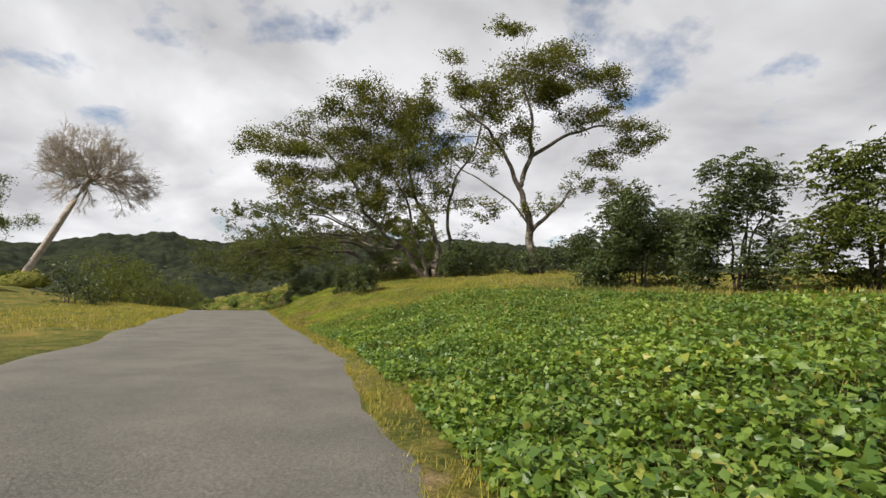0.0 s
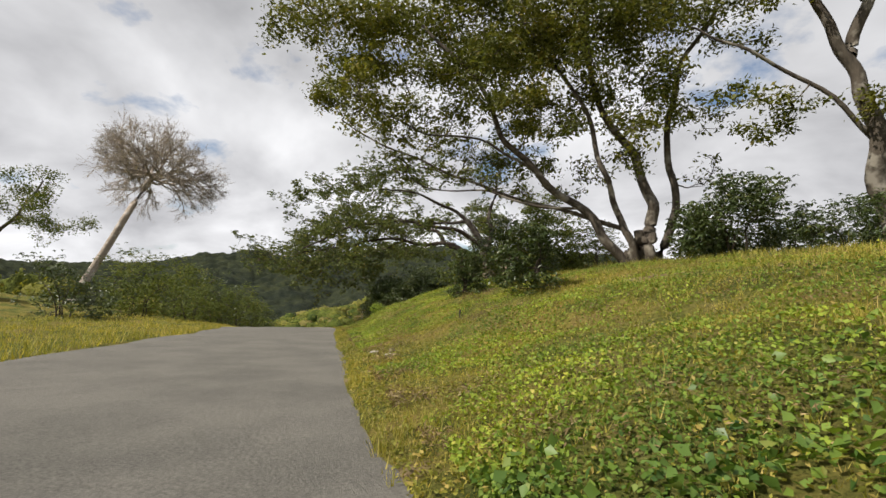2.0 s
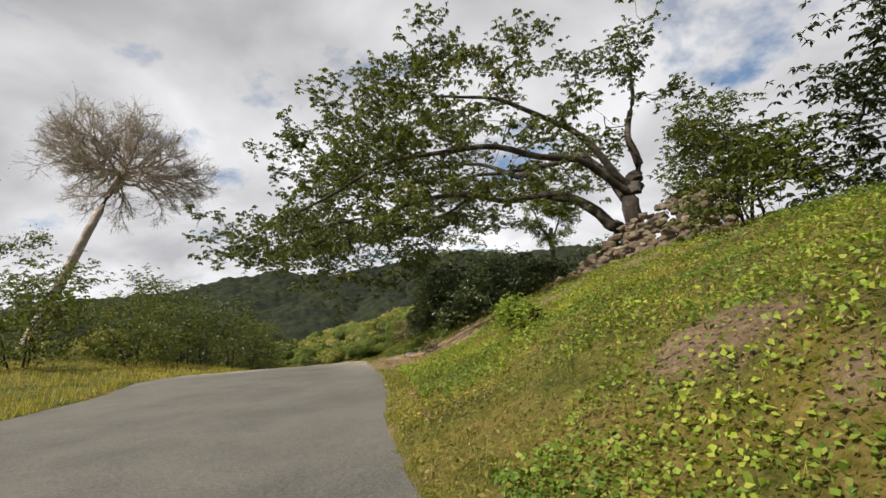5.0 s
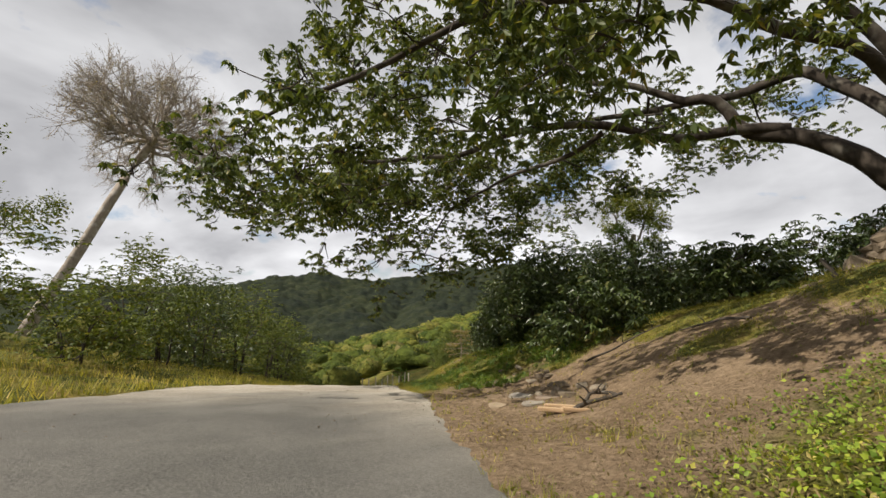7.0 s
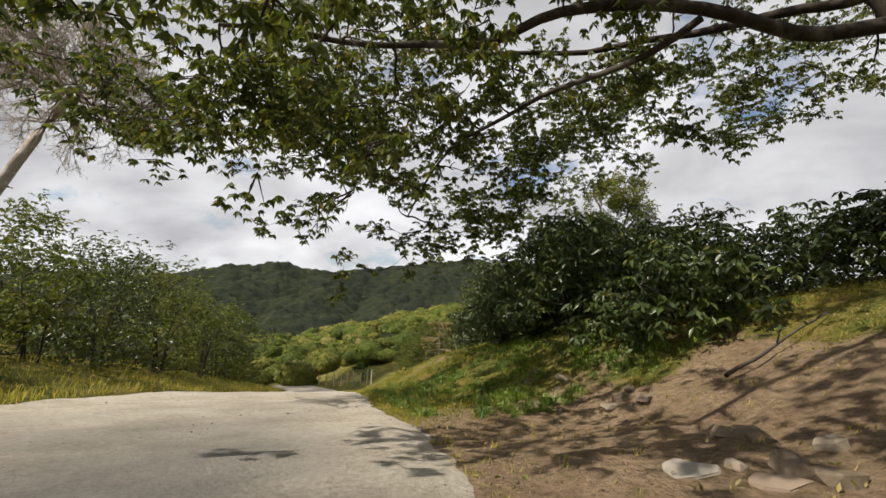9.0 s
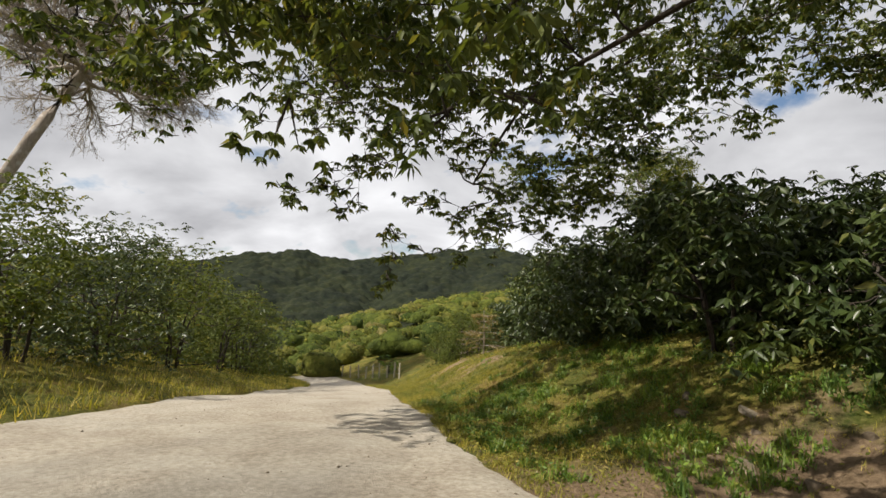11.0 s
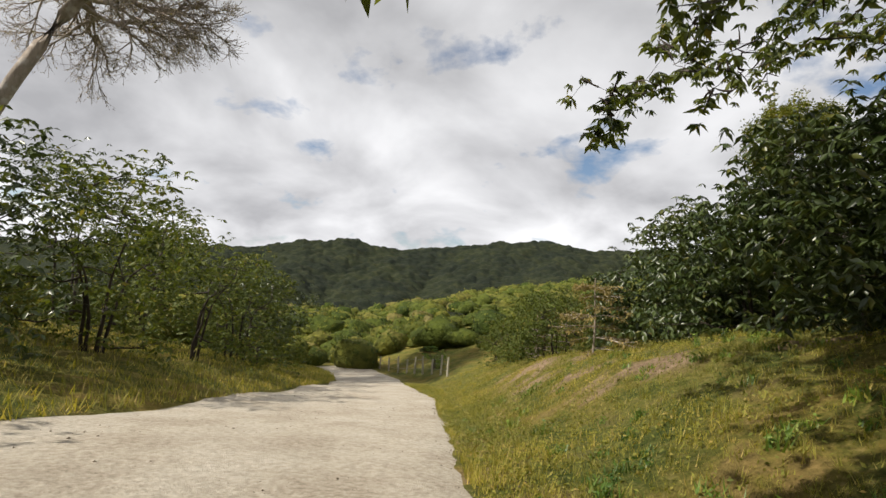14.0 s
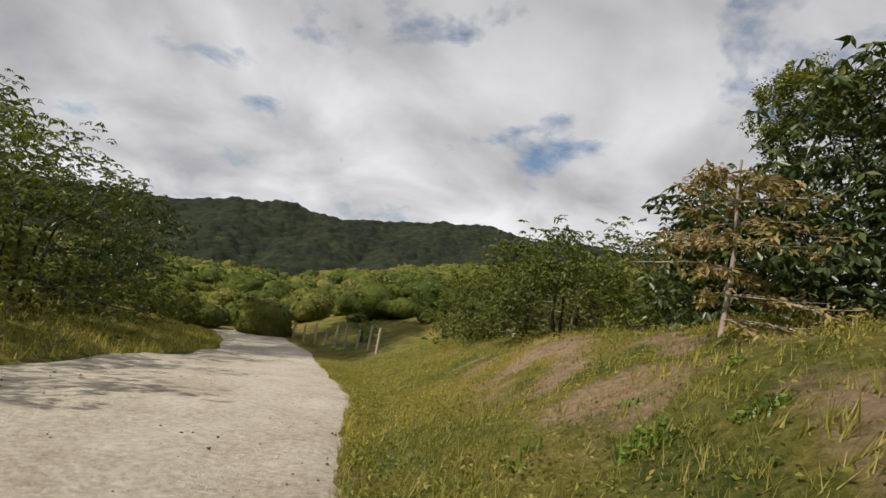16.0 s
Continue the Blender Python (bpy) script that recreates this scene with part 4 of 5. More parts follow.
def bare_tree(label, foot, fork, reach, radius, depth, seed, name="bare_tree", bend=0.4, buds=0):
    rng = np.random.default_rng(seed)
    foot, fork = np.array(foot, float), np.array(fork, float)
    root = put(name, None, None, label, "tree")
    root.location = foot
    line = bent(rng, [foot - [0, 0, .3], foot * .6 + fork * .4, fork], 12, radius * 0.5)
    put("trunk", mesh_of("trunk", *tube(line - foot, np.linspace(radius * 1.2, radius * 0.75, 12), 8), TWIG, True), root)
    pile = Pile()
    lean = unit(fork - foot)
    for k in range(15):
        a, el = k * 2.4, math.asin(-0.4 + 1.32 * (k + 0.5) / 15)
        w = np.array([math.cos(a) * math.cos(el), math.sin(a) * math.cos(el), 0.7 * math.sin(el)])
        twigs(rng, pile, fork - foot - lean * rng.uniform(0, 1.2), w, reach * rng.uniform(0.3, 0.36), radius * 0.42, depth, 3, bend)
    put("crown", pile.mesh("crown", TWIG, True), root, kind="stuff")
    if buds:
        tips = np.concatenate(pile.v)[rng.integers(0, pile.n, buds)] + rng.normal(size=(buds, 3)) * 0.12
        v, f = leaves(rng, tips, 0.17, 0.35)
        put("foliage", mesh_of("foliage", v, f, BUD), root, kind="stuff")
    return root


bare_tree("tall leafless tree with a wide crown of fine pale twigs", (-61.6, 65.4, ground_at(-61.6, 65.4)), (-53.7, 70.6, 15.8), 10.3, 0.48, 5, 71, bend=0.4, buds=15000)


def dry_shrub(label, x, y, h, spread, seed, leaf_n):
    """A half dead shrub: one stem with many level dry branches."""
    rng = np.random.default_rng(seed)
    z = ground_at(x, y)
    foot = np.array([x, y, z])
    root = put("dry_shrub", None, None, label, "shrub", "dry shrubs on the bank")
    root.location = foot
    stem = bent(rng, [(0, 0, -.1), (0.03, 0.02, h * .5), (0.0, 0.05, h)], 9, 0.02)
    put("stem", mesh_of("stem", *tube(stem, np.linspace(.035, .012, 9), 6), TWIG, True), root)
    pile, ends = Pile(), []
    for k in range(46):
        u = rng.uniform(.15, 1.0)
        a = rng.uniform(0, 6.28)
        L = spread * (1.1 - 0.75 * u) * rng.uniform(.6, 1.1)
        p = stem[int(u * 8)]
        tip = p + np.array([math.cos(a) * L, math.sin(a) * L, -0.12 * L + rng.uniform(-.05, .1)])
        ln = bent(rng, [p, (p + tip) / 2 + [0, 0, .08 * L], tip], 6, .02)
        pile.add(*tube(ln, np.linspace(.011, .004, 6), 3))
        ends += list(ln[2:])
        for q in ln[2:5]:
            w = tip - p
            e = q + unit(np.array([w[0] - w[1] * rng.uniform(-1, 1), w[1] + w[0] * rng.uniform(-1, 1), rng.uniform(-.2, .2)])) * L * .35
            pile.add(*tube(np.array([q, (q + e) / 2, e]), [.006, .004, .003], 3))
            ends.append(e)
    put("twig_work", pile.mesh("twig_work", TWIG, True), root, kind="stuff")
    ends = np.array(ends)
    pts = ends[rng.integers(0, len(ends), leaf_n)] + rng.normal(size=(leaf_n, 3)) * .03
    put("foliage", mesh_of("foliage", *leaves(rng, pts, .09, .35, .5), LEAF_DRY), root, kind="stuff")


dry_shrub("half dead shrub with level dry brown branches", -21.7, 64.5, 1.95, 1.35, 81, 2200)
dry_shrub("half dead shrub with level dry brown branches", -22.9, 70.4, 1.7, 0.9, 82, 300)
dry_shrub("thin dead shrub with dry branches", -24.3, 72.3, 1.9, 0.7, 83, 150)


# ---------------------------------------------------------------- stones, boards, fence
m, nt, b = material("field_stone", 0.9, 0.2)
oi = nt.nodes.new("ShaderNodeObjectInfo")
grain, patch = noise_of(nt, 7.0, 8, 0.65), noise_of(nt, 2.2, 4)
own = ramp(nt, oi.outputs["Random"], [(0.0, (0.08, 0.058, 0.038)), (0.5, (0.13, 0.096, 0.064)), (0.8, (0.2, 0.155, 0.11)), (1.0, (0.36, 0.31, 0.24))])
nt.links.new(mixed(nt, 1.0, mixed(nt, 0.45, own, ramp(nt, grain, [(0.3, (0.1, 0.072, 0.05)), (0.7, (0.3, 0.25, 0.19))])), ramp(nt, patch, [(0.3, (0.75, 0.75, 0.7)), (0.7, (1.1, 1.1, 1.1))]), "MULTIPLY"), b.inputs["Base Color"])
bumped(nt, b, grain, 0.6, 0.03)
STONE = m


def stone_mesh(rng, sx, sy, sz, n=22):
    bm = bmesh.new()
    for _ in range(n):
        v = unit(rng.normal(size=3)) * rng.uniform(0.8, 1.0)
        v = np.sign(v) * np.abs(v) ** 0.7
        bm.verts.new((v[0] * sx, v[1] * sy, v[2] * sz))
    r = bmesh.ops.convex_hull(bm, input=bm.verts)
    bmesh.ops.delete(bm, geom=list({v for v in r["geom_interior"] + r["geom_unused"] if isinstance(v, bmesh.types.BMVert)}), context="VERTS")
    me = bpy.data.meshes.new("stone")
    bm.to_mesh(me)
    bm.free()
    me.materials.append(STONE)
    return me


rng = np.random.default_rng(91)
stone_kinds = [stone_mesh(rng, *s) for s in ((.26, .17, .11), (.2, .16, .12), (.3, .2, .12), (.17, .14, .11), (.23, .2, .14), (.14, .11, .1), (.33, .18, .1))]
heap = put("rubble_wall", None, None, "tumbled dry heap of flat brown field stones on the bank", "stone wall")
hx, hy = -9.9, 47.5
heap.location = (hx, hy, ground_at(hx, hy))
for k in range(240):
    u = 5.4 * rng.uniform(0, 1) ** 0.85
    full = np.interp(u, [0, 1.1, 2.1, 3.3, 4.4, 7.4], [0.1, 0.7, 1.35, 1.85, 2.2, 2.2])
    lift = full * (rng.integers(0, 9) + 0.3 * rng.uniform()) / 9
    back = 0.45 * lift + rng.uniform(-0.1, 0.12) + (0.5 * rng.uniform() if lift > 0.8 * full else 0)
    px, py = hx + u + 0.03 * rng.normal(), hy + back - 0.06 * u
    ob = put("stone", stone_kinds[rng.integers(0, 7)], heap)
    ob.location = (px - hx, py - hy, ground_at(px, hy) + lift + 0.03 - heap.location[2])
    q = rng.uniform(0.75, 1.4)
    ob.scale = (q, q, 1.15 * q)
    ob.rotation_euler = (rng.normal() * 0.2, rng.normal() * 0.2, rng.normal() * 0.5)
# loose stones at the foot of the worn slope and along the verge
k = 0
for s, d, n, w, size in ((47.4, 3.4, 9, 0.5, .75), (50.9, 3.9, 6, 0.9, .6), (52.6, 3.6, 6, 0.8, .5), (24.6, 1.3, 4, 0.5, .45), (44.0, 7.0, 7, 1.0, .7), (46.2, 9.0, 8, 1.2, .7), (48.6, 8.0, 6, 1.4, .7), (29.0, 1.4, 3, .6, .4), (43.0, 6.0, 6, .8, .7)):
    for _ in range(n):
        x, y = (float(v) for v in beside(s + rng.normal() * w, d + rng.normal() * w * 0.35))
        ob = put("stone", stone_kinds[rng.integers(0, 7)], None, "loose flat field stone on bare earth", "stone", "loose stones")
        q = size * rng.uniform(0.55, 1.1)
        ob.scale = (q, q, q)
        ob.location = (x, y, ground_at(x, y) + 0.03 * q)
        ob.rotation_euler = (rng.normal() * 0.15, rng.normal() * 0.15, rng.uniform(0, 6.28))


def slab(name, label, x, y, sx, sy, sz, turn, col, seed, category, tilt=0.06):
    """A flat piece with an uneven outline and worn edges."""
    rng = np.random.default_rng(seed)
    m, nt, b = material(name + "_face", 0.85, 0.2)
    n = noise_of(nt, 6.0, 7, 0.65)
    nt.links.new(ramp(nt, n, [(0.3, tuple(c * 0.75 for c in col)), (0.7, col)]), b.inputs["Base Color"])
    bumped(nt, b, n, 0.4, 0.01)
    bm = bmesh.new()
    ring = [bm.verts.new((sx * math.cos(a) * q, sy * math.sin(a) * q, 0)) for a, q in zip(np.linspace(0, 6.283, 8, endpoint=False) + rng.normal(size=8) * 0.16, 1 + 0.4 * rng.uniform(-1, 0.6, 8))]
    face = bm.faces.new(ring)
    ext = bmesh.ops.extrude_face_region(bm, geom=[face])
    bmesh.ops.translate(bm, verts=[v for v in ext["geom"] if isinstance(v, bmesh.types.BMVert)], vec=(0, 0, sz))
    bmesh.ops.bevel(bm, geom=[e for e in bm.edges], offset=sz * 0.25, segments=2, affect="EDGES")
    bmesh.ops.recalc_face_normals(bm, faces=bm.faces)
    me = bpy.data.meshes.new(name)
    bm.to_mesh(me)
    bm.free()
    me.materials.append(m)
    ob = put(name, me, None, label, category)
    ob.location = (x, y, ground_at(x, y) - 0.01)
    ob.rotation_euler = (tilt, -tilt * 0.5, turn)
    return ob


slab("flat_stone", "pale flat stone lying on the bare earth", -15.65, 45.4, .24, .15, .045, 0.3, (0.36, 0.32, 0.265), 1, "stone", 0.16)
slab("flat_stone", "pale broken stone on the grassy verge", -7.7, 24.4, .11, .075, .05, 0.4, (0.44, 0.4, 0.33), 5, "stone", 0.12)
slab("flat_stone", "pale broken stone on the grassy verge", -7.2, 23.7, .1, .07, .05, 1.3, (0.46, 0.42, 0.35), 6, "stone", 0.14)
slab("flat_stone", "sand-coloured flat stone lying on the bare earth", -15.9, 44.65, .2, .15, .03, 1.1, (0.35, 0.27, 0.18), 2, "stone")
slab("flat_stone", "grey flat stone half sunk in the bare earth", -15.35, 44.6, .2, .12, .04, 0.6, (0.33, 0.29, 0.235), 3, "stone")
slab("flat_stone", "brown flat stone half sunk in the bare earth", -15.2, 45.2, .2, .12, .04, 0.2, (0.3, 0.23, 0.17), 4, "stone")

m, nt, b = material("sawn_wood", 0.75, 0.25)
g = noise_of(nt, 5.0, 8, 0.6, stretch=(0.6, 9, 9))
nt.links.new(ramp(nt, g, [(0.3, (0.34, 0.22, 0.12)), (0.7, (0.58, 0.42, 0.26))]), b.inputs["Base Color"])
SAWN = m
for x, y, L, turn, dz in ((-14.9, 43.95, .62, 0.12, 0.0), (-14.85, 44.12, .58, 0.18, 0.0), (-14.7, 43.8, .4, 0.3, 0.0)):
    bm = bmesh.new()
    bmesh.ops.create_cube(bm, size=1, matrix=Matrix.Diagonal((L, .11, .045, 1)))
    bmesh.ops.bevel(bm, geom=list(bm.edges), offset=.01, segments=2, affect="EDGES")
    me = bpy.data.meshes.new("board")
    bm.to_mesh(me)
    bm.free()
    me.materials.append(SAWN)
    ob = put("board", me, None, "short sawn wooden board lying on the bare earth", "board", "boards on the earth")
    ob.location, ob.rotation_euler = (x, y, ground_at(x, y) + .03 + dz), (0.02, 0.03, turn)
rng = np.random.default_rng(95)


def dead_branch(label, pts, r0, r1, forks):
    pile = Pile()
    foot = np.array(pts[0], float)
    line = bent(rng, np.array(pts, float) - foot, 12, .03)
    pile.add(*tube(line, np.linspace(r0, r1, 12), 7))
    for _ in range(forks):
        k = rng.integers(3, 11)
        e = line[k] + np.array([rng.normal() * .25, rng.normal() * .25, abs(rng.normal()) * .12])
        pile.add(*tube(bent(rng, [line[k], (line[k] + e) / 2 + [0, 0, .03], e], 5, .02), np.linspace(r1 * 1.2, r1 * .4, 5), 5))
    ob = put("fallen_branch", pile.mesh("fallen_branch", BARK, True), None, label, "branch", "fallen branches")
    ob.location = foot


def on(x, y, up):
    return (x, y, ground_at(x, y) + up)


dead_branch("crooked fallen branch lying across the bare earth", [on(-14.75, 43.8, .04), on(-14.45, 43.95, .06), on(-14.15, 44.1, .05)], .032, .02, 2)
dead_branch("dark forked root sticking out of the earth", [on(-14.6, 44.3, .04), on(-14.5, 44.4, .1), on(-14.3, 44.45, .04)], .028, .014, 4)
dead_branch("thin dry stick lying on the slope", [on(-14.6, 47.8, .05), on(-13.9, 48.3, .1), on(-13.0, 48.9, .06)], .025, .012, 3)
dead_branch("thin dry stick lying on the slope", [on(-12.2, 45.6, .05), on(-12.6, 46.4, .1), on(-12.9, 47.3, .05)], .025, .012, 3)
dead_branch("short pale stump sticking out of the grass", [on(-10.4, 47.1, -.05), on(-10.5, 47.1, .2), on(-10.6, 47.2, .42)], .05, .035, 0)

dead_branch("short pale-topped stake standing in the grass", [on(-6.15, 25.75, -.08), on(-6.15, 25.75, .12), on(-6.13, 25.74, .28)], .024, .02, 0)
# fence beside the track
m, nt, b = material("grey_post_wood", 0.9, 0.15)
g = noise_of(nt, 8.0, 8, 0.6, stretch=(6, 6, 0.6))
nt.links.new(ramp(nt, g, [(0.3, (0.26, 0.23, 0.18)), (0.7, (0.52, 0.48, 0.4))]), b.inputs["Base Color"])
POST = m
m, nt, b = material("fence_wire", 0.5, 0.5)
b.inputs["Base Color"].default_value, b.inputs["Metallic"].default_value = (0.3, 0.29, 0.27, 1), 0.8
WIRE = m
fence_at = [(-30.5, 79.0), (-31.5, 80.6), (-32.6, 81.9), (-33.7, 83.0), (-34.8, 84.1), (-35.8, 84.9), (-36.9, 85.8), (-38.3, 87.0), (-39.8, 88.3)]
fence = put("fence", None, None, "row of crooked grey wooden posts with wire", "fence")
fence.location = (-30.5, 79.0, ground_at(-30.5, 79.0))
tops = []
for k, (x, y) in enumerate(fence_at):
    z = ground_at(x, y)
    h = 1.15 + 0.15 * math.sin(k * 2.3)
    lean = np.array([0.06 * math.sin(k * 1.7), 0.05 * math.cos(k * 2.9), 0])
    base = np.array([x, y, z]) - np.array(fence.location)
    line = bent(rng, [base - [0, 0, .2], base + lean * .5 + [0, 0, h * .5], base + lean + [0, 0, h]], 6, .012)
    v, f4 = tube(line, np.linspace(.075, .062, 6), 8)
    put("post", mesh_of("post", v, f4, POST, True), fence)
    tops.append(base + lean * .8)
for hgt in (0.35, 0.7, 1.0):
    v, f4 = tube(np.array([t + [0, 0, hgt] for t in tops]), np.full(len(tops), .006), 4)
    put("wire", mesh_of("wire", v, f4, WIRE), fence)

# ---------------------------------------------------------------- ground cover
def blades(rng, x, y, z, h, wide):
    """Grass blades, each a slim leaning triangle."""
    n = len(x)
    a = rng.uniform(0, 6.28, n)
    lean = rng.uniform(0.2, 0.9, n) * h
    b0 = np.stack([x, y, z - .01], 1)
    side = np.stack([np.cos(a), np.sin(a), np.zeros(n)], 1) * (wide * rng.uniform(.6, 1.3, n))[:, None]
    out = np.stack([-np.sin(a), np.cos(a), np.zeros(n)], 1)
    tip = b0 + out * lean[:, None] + np.array([0, 0, 1]) * (h * .92)[:, None]
    v = np.stack([b0 - side, b0 + side, tip], 1).reshape(-1, 3)
    f = np.arange(n * 3).reshape(-1, 3)
    return v, f


rng = np.random.default_rng(111)


def strip(n, s0, s1, d0, d1, near=1.0):
    s = rng.uniform(s0, s1, n)
    d = d0 + (d1 - d0) * rng.uniform(0, 1, n) ** near
    v = np.interp(s, sorted(VERGE), [VERGE[q] for q in sorted(VERGE)])
    d = d + v
    x, y = beside(s, d)
    return s, d, x, y


# short turf in tufts, thinner further along
s, d, x, y = strip(70000, -4, 84, -0.12, 9.0, 1.6)
keep = (rng.uniform(size=len(s)) > 0.93 * soil_share(s, d, x, y) + 0.5 * vine_share(x, y, s, d)) & ((s < 70) | (rng.uniform(size=len(s)) < 0.5))
s, d, x, y = s[keep], d[keep], x[keep], y[keep]
tall = (0.03 + 0.06 * rng.uniform(size=len(x)) ** 2) * (1 + 0.6 * smooth(waves(x, y, 3.0, 43), 0.1, 0.9)) * (1 + 0.4 * smooth(s, 56, 62)) * (1 + 1.3 * smooth(d, 3.0, 5.5) * (1 - smooth(s, 26, 34)))
x, y, h = np.repeat(x, 7), np.repeat(y, 7), np.repeat(tall, 7) * rng.uniform(0.5, 1.3, 7 * len(x))
a, q = rng.uniform(0, 6.28, len(x)), 0.045 * np.sqrt(rng.uniform(0, 1, len(x)))
x, y = x + q * np.cos(a), y + q * np.sin(a)
v, f = blades(rng, x, y, height(x, y), h * 1.15, .0046)
put("grass", mesh_of("grass", v, f, GRASS), None, "short yellowish green grass covering the bank", "grass", kind="stuff")
s, d, x, y = strip(40000, -6, 60, 8.0, 22.0)
z = height(x, y)
v, f = blades(rng, x, y, z, 0.12 + 0.1 * rng.uniform(size=len(x)), .012)
put("grass", mesh_of("grass", v, f, GRASS), None, "longer grass on the top of the bank", "grass", kind="stuff")
s = rng.uniform(20, 98, 30000)
d = -5.3 - rng.uniform(0, 1, 30000) ** 1.4 * 9
x, y = beside(s, d)
v, f = blades(rng, x, y, height(x, y), 0.12 + 0.16 * rng.uniform(size=len(x)), .012)
put("grass", mesh_of("grass", v, f, GRASS), None, "grass on the verge across the road", "grass", kind="stuff")
# creeping vine with broad leaves, a closed mat at first; then finer herbs in patches
for label, mat, n, s0, s1, size, seed in (("creeping vine with broad green leaves over the bank", LEAF_VINE, 150000, -3, 18.5, 0.06, 44),
                                          ("low bright green herbs in patches over the bank", LEAF_HERB, 210000, 16.0, 45, 0.032, 45)):
    s, d, x, y = strip(n, s0, s1, 0.3, 8.5, 1.35 if s0 < 0 else 1.7)
    fade = 1 - smooth(s, 15.5, 18.5) if s0 < 0 else smooth(s, 16, 18.5)
    keep = rng.uniform(size=len(s)) < vine_share(x, y, s, d) * (1 - 0.8 * soil_share(s, d, x, y)) * fade
    x, y = x[keep], y[keep]
    p = np.stack([x, y, height(x, y) + 0.02 + rng.uniform(0.0, 2.5 * size, len(x)) * (0.45 + 0.8 * smooth(waves(x, y, 1.2, seed), -.5, .8))], 1)
    v, f = leaves(rng, p, size, 0.78, 0.25, 0.6, 0.6, broad=0.36)
    put("vine", mesh_of("vine", v, f, mat), None, label, "vine", kind="stuff")
# straw-coloured dead growth in patches
s, d, x, y = strip(190000, 12, 46, 0.2, 8.0, 1.6)
keep = rng.uniform(size=len(s)) < smooth(waves(x, y, 2.4, 71) + 0.6 * waves(x, y, 0.8, 72), 0.1, 0.9) * (0.08 + 0.92 * smooth(s, 15, 21)) * (1 - 0.6 * smooth(s, 31, 34))
x, y = x[keep], y[keep]
p = np.stack([x, y, height(x, y) + 0.02 + 0.09 * rng.uniform(0, 1, len(x))], 1)
v, f = leaves(rng, p, 0.042, 0.24, 0.1, 0.6, 0.6)
put("dry_weeds", mesh_of("dry_weeds", v, f, LEAF_DEAD), None, "dead brown weeds and straw in patches on the bank", "weeds", kind="stuff")
# low weeds
s, d, x, y = strip(270000, 10, 82, -0.05, 8.0, 1.7)
keep = rng.uniform(size=len(s)) < (0.3 + 0.6 * smooth(waves(x, y, 2.2, 51) + 0.4 * waves(x, y, 0.8, 52), -0.15, 0.6)) * (1 - 0.97 * soil_share(s, d, x, y))
x, y = x[keep], y[keep]
p = np.stack([x, y, height(x, y) + 0.01 + 0.1 * rng.uniform(0, 1, len(x)) ** 1.6], 1)
v, f = leaves(rng, p, 0.034, 0.5, -0.1, 0.5, 0.6)
put("weeds", mesh_of("weeds", v, f, LEAF_WEED), None, "low leafy weeds scattered on the bank", "weeds", kind="stuff")
# rank weeds on the shaded bank, in tufts
s, d, x, y = strip(4600, 51.2, 67, 0.15, 6.5, 1.1)
keep = rng.uniform(size=len(s)) < smooth(waves(x, y, 1.7, 61) + 0.5 * waves(x, y, 0.6, 62), -0.5, 0.5) * (1 - 0.92 * smooth(s, 57.5, 60.5))
x, y = x[keep], y[keep]
tall = 0.06 + 0.15 * rng.uniform(size=len(x)) ** 1.5
x, y, h = np.repeat(x, 22), np.repeat(y, 22), np.repeat(tall, 22) * rng.uniform(0.5, 1.2, 22 * len(x))
a, q = rng.uniform(0, 6.28, len(x)), 0.09 * np.sqrt(rng.uniform(0, 1, len(x)))
x, y = x + q * np.cos(a), y + q * np.sin(a)
v, f = blades(rng, x, y, height(x, y), h, .011)
weeds = put("weeds", mesh_of("weeds", v, f, LEAF_VINE), None, "rank green weeds in tufts on the shaded bank", "weeds", kind="stuff")
pick = rng.integers(0, len(x), 16000)
p = np.stack([x[pick], y[pick], height(x[pick], y[pick]) + 0.85 * h[pick] * rng.uniform(0.2, 1, len(pick))], 1)
v, f = leaves(rng, p, 0.05, 0.45, -0.05, 0.4, 0.5)
put("foliage", mesh_of("foliage", v, f, LEAF_VINE), weeds, kind="stuff")
# dry litter on the bare earth
s = rng.uniform(40, 56, 4000)
d = rng.uniform(1.5, 8, 4000)
x, y = beside(s, d)
p = np.stack([x, y, height(x, y) + 0.012], 1)
v, f = leaves(rng, p, 0.05, 0.4, 0.0, 0.85)
put("leaf_litter", mesh_of("leaf_litter", v, f, LEAF_DRY), None, "dry fallen leaves on the bare earth", "leaves", kind="stuff")

# loose gravel on the track and at its edge
n = 5000
s = rng.uniform(45, 88, n)
d = np.interp(s, sorted(VERGE), [VERGE[q] for q in sorted(VERGE)]) - 5.6 * rng.uniform(0, 1, n) ** 1.7 + 0.5
x, y = beside(s, d)
size = 0.005 + 0.016 * rng.uniform(0, 1, n) ** 5
c = np.stack([x, y, height(x, y) + 0.018], 1)
six = np.array([[1, 0, 0], [0, 1, 0], [-1, 0, 0], [0, -1, 0], [0, 0, .7], [0, 0, -.7]], float)
tri = np.array([[0, 1, 4], [1, 2, 4], [2, 3, 4], [3, 0, 4], [1, 0, 5], [2, 1, 5], [3, 2, 5], [0, 3, 5]])
turn = rng.uniform(0, 6.28, n)[:, None]
lump = six[None] * (size[:, None] * rng.uniform(0.7, 1.4, (n, 6)))[:, :, None]
v = np.stack([lump[..., 0] * np.cos(turn) - lump[..., 1] * np.sin(turn), lump[..., 0] * np.sin(turn) + lump[..., 1] * np.cos(turn), lump[..., 2]], -1) + c[:, None]
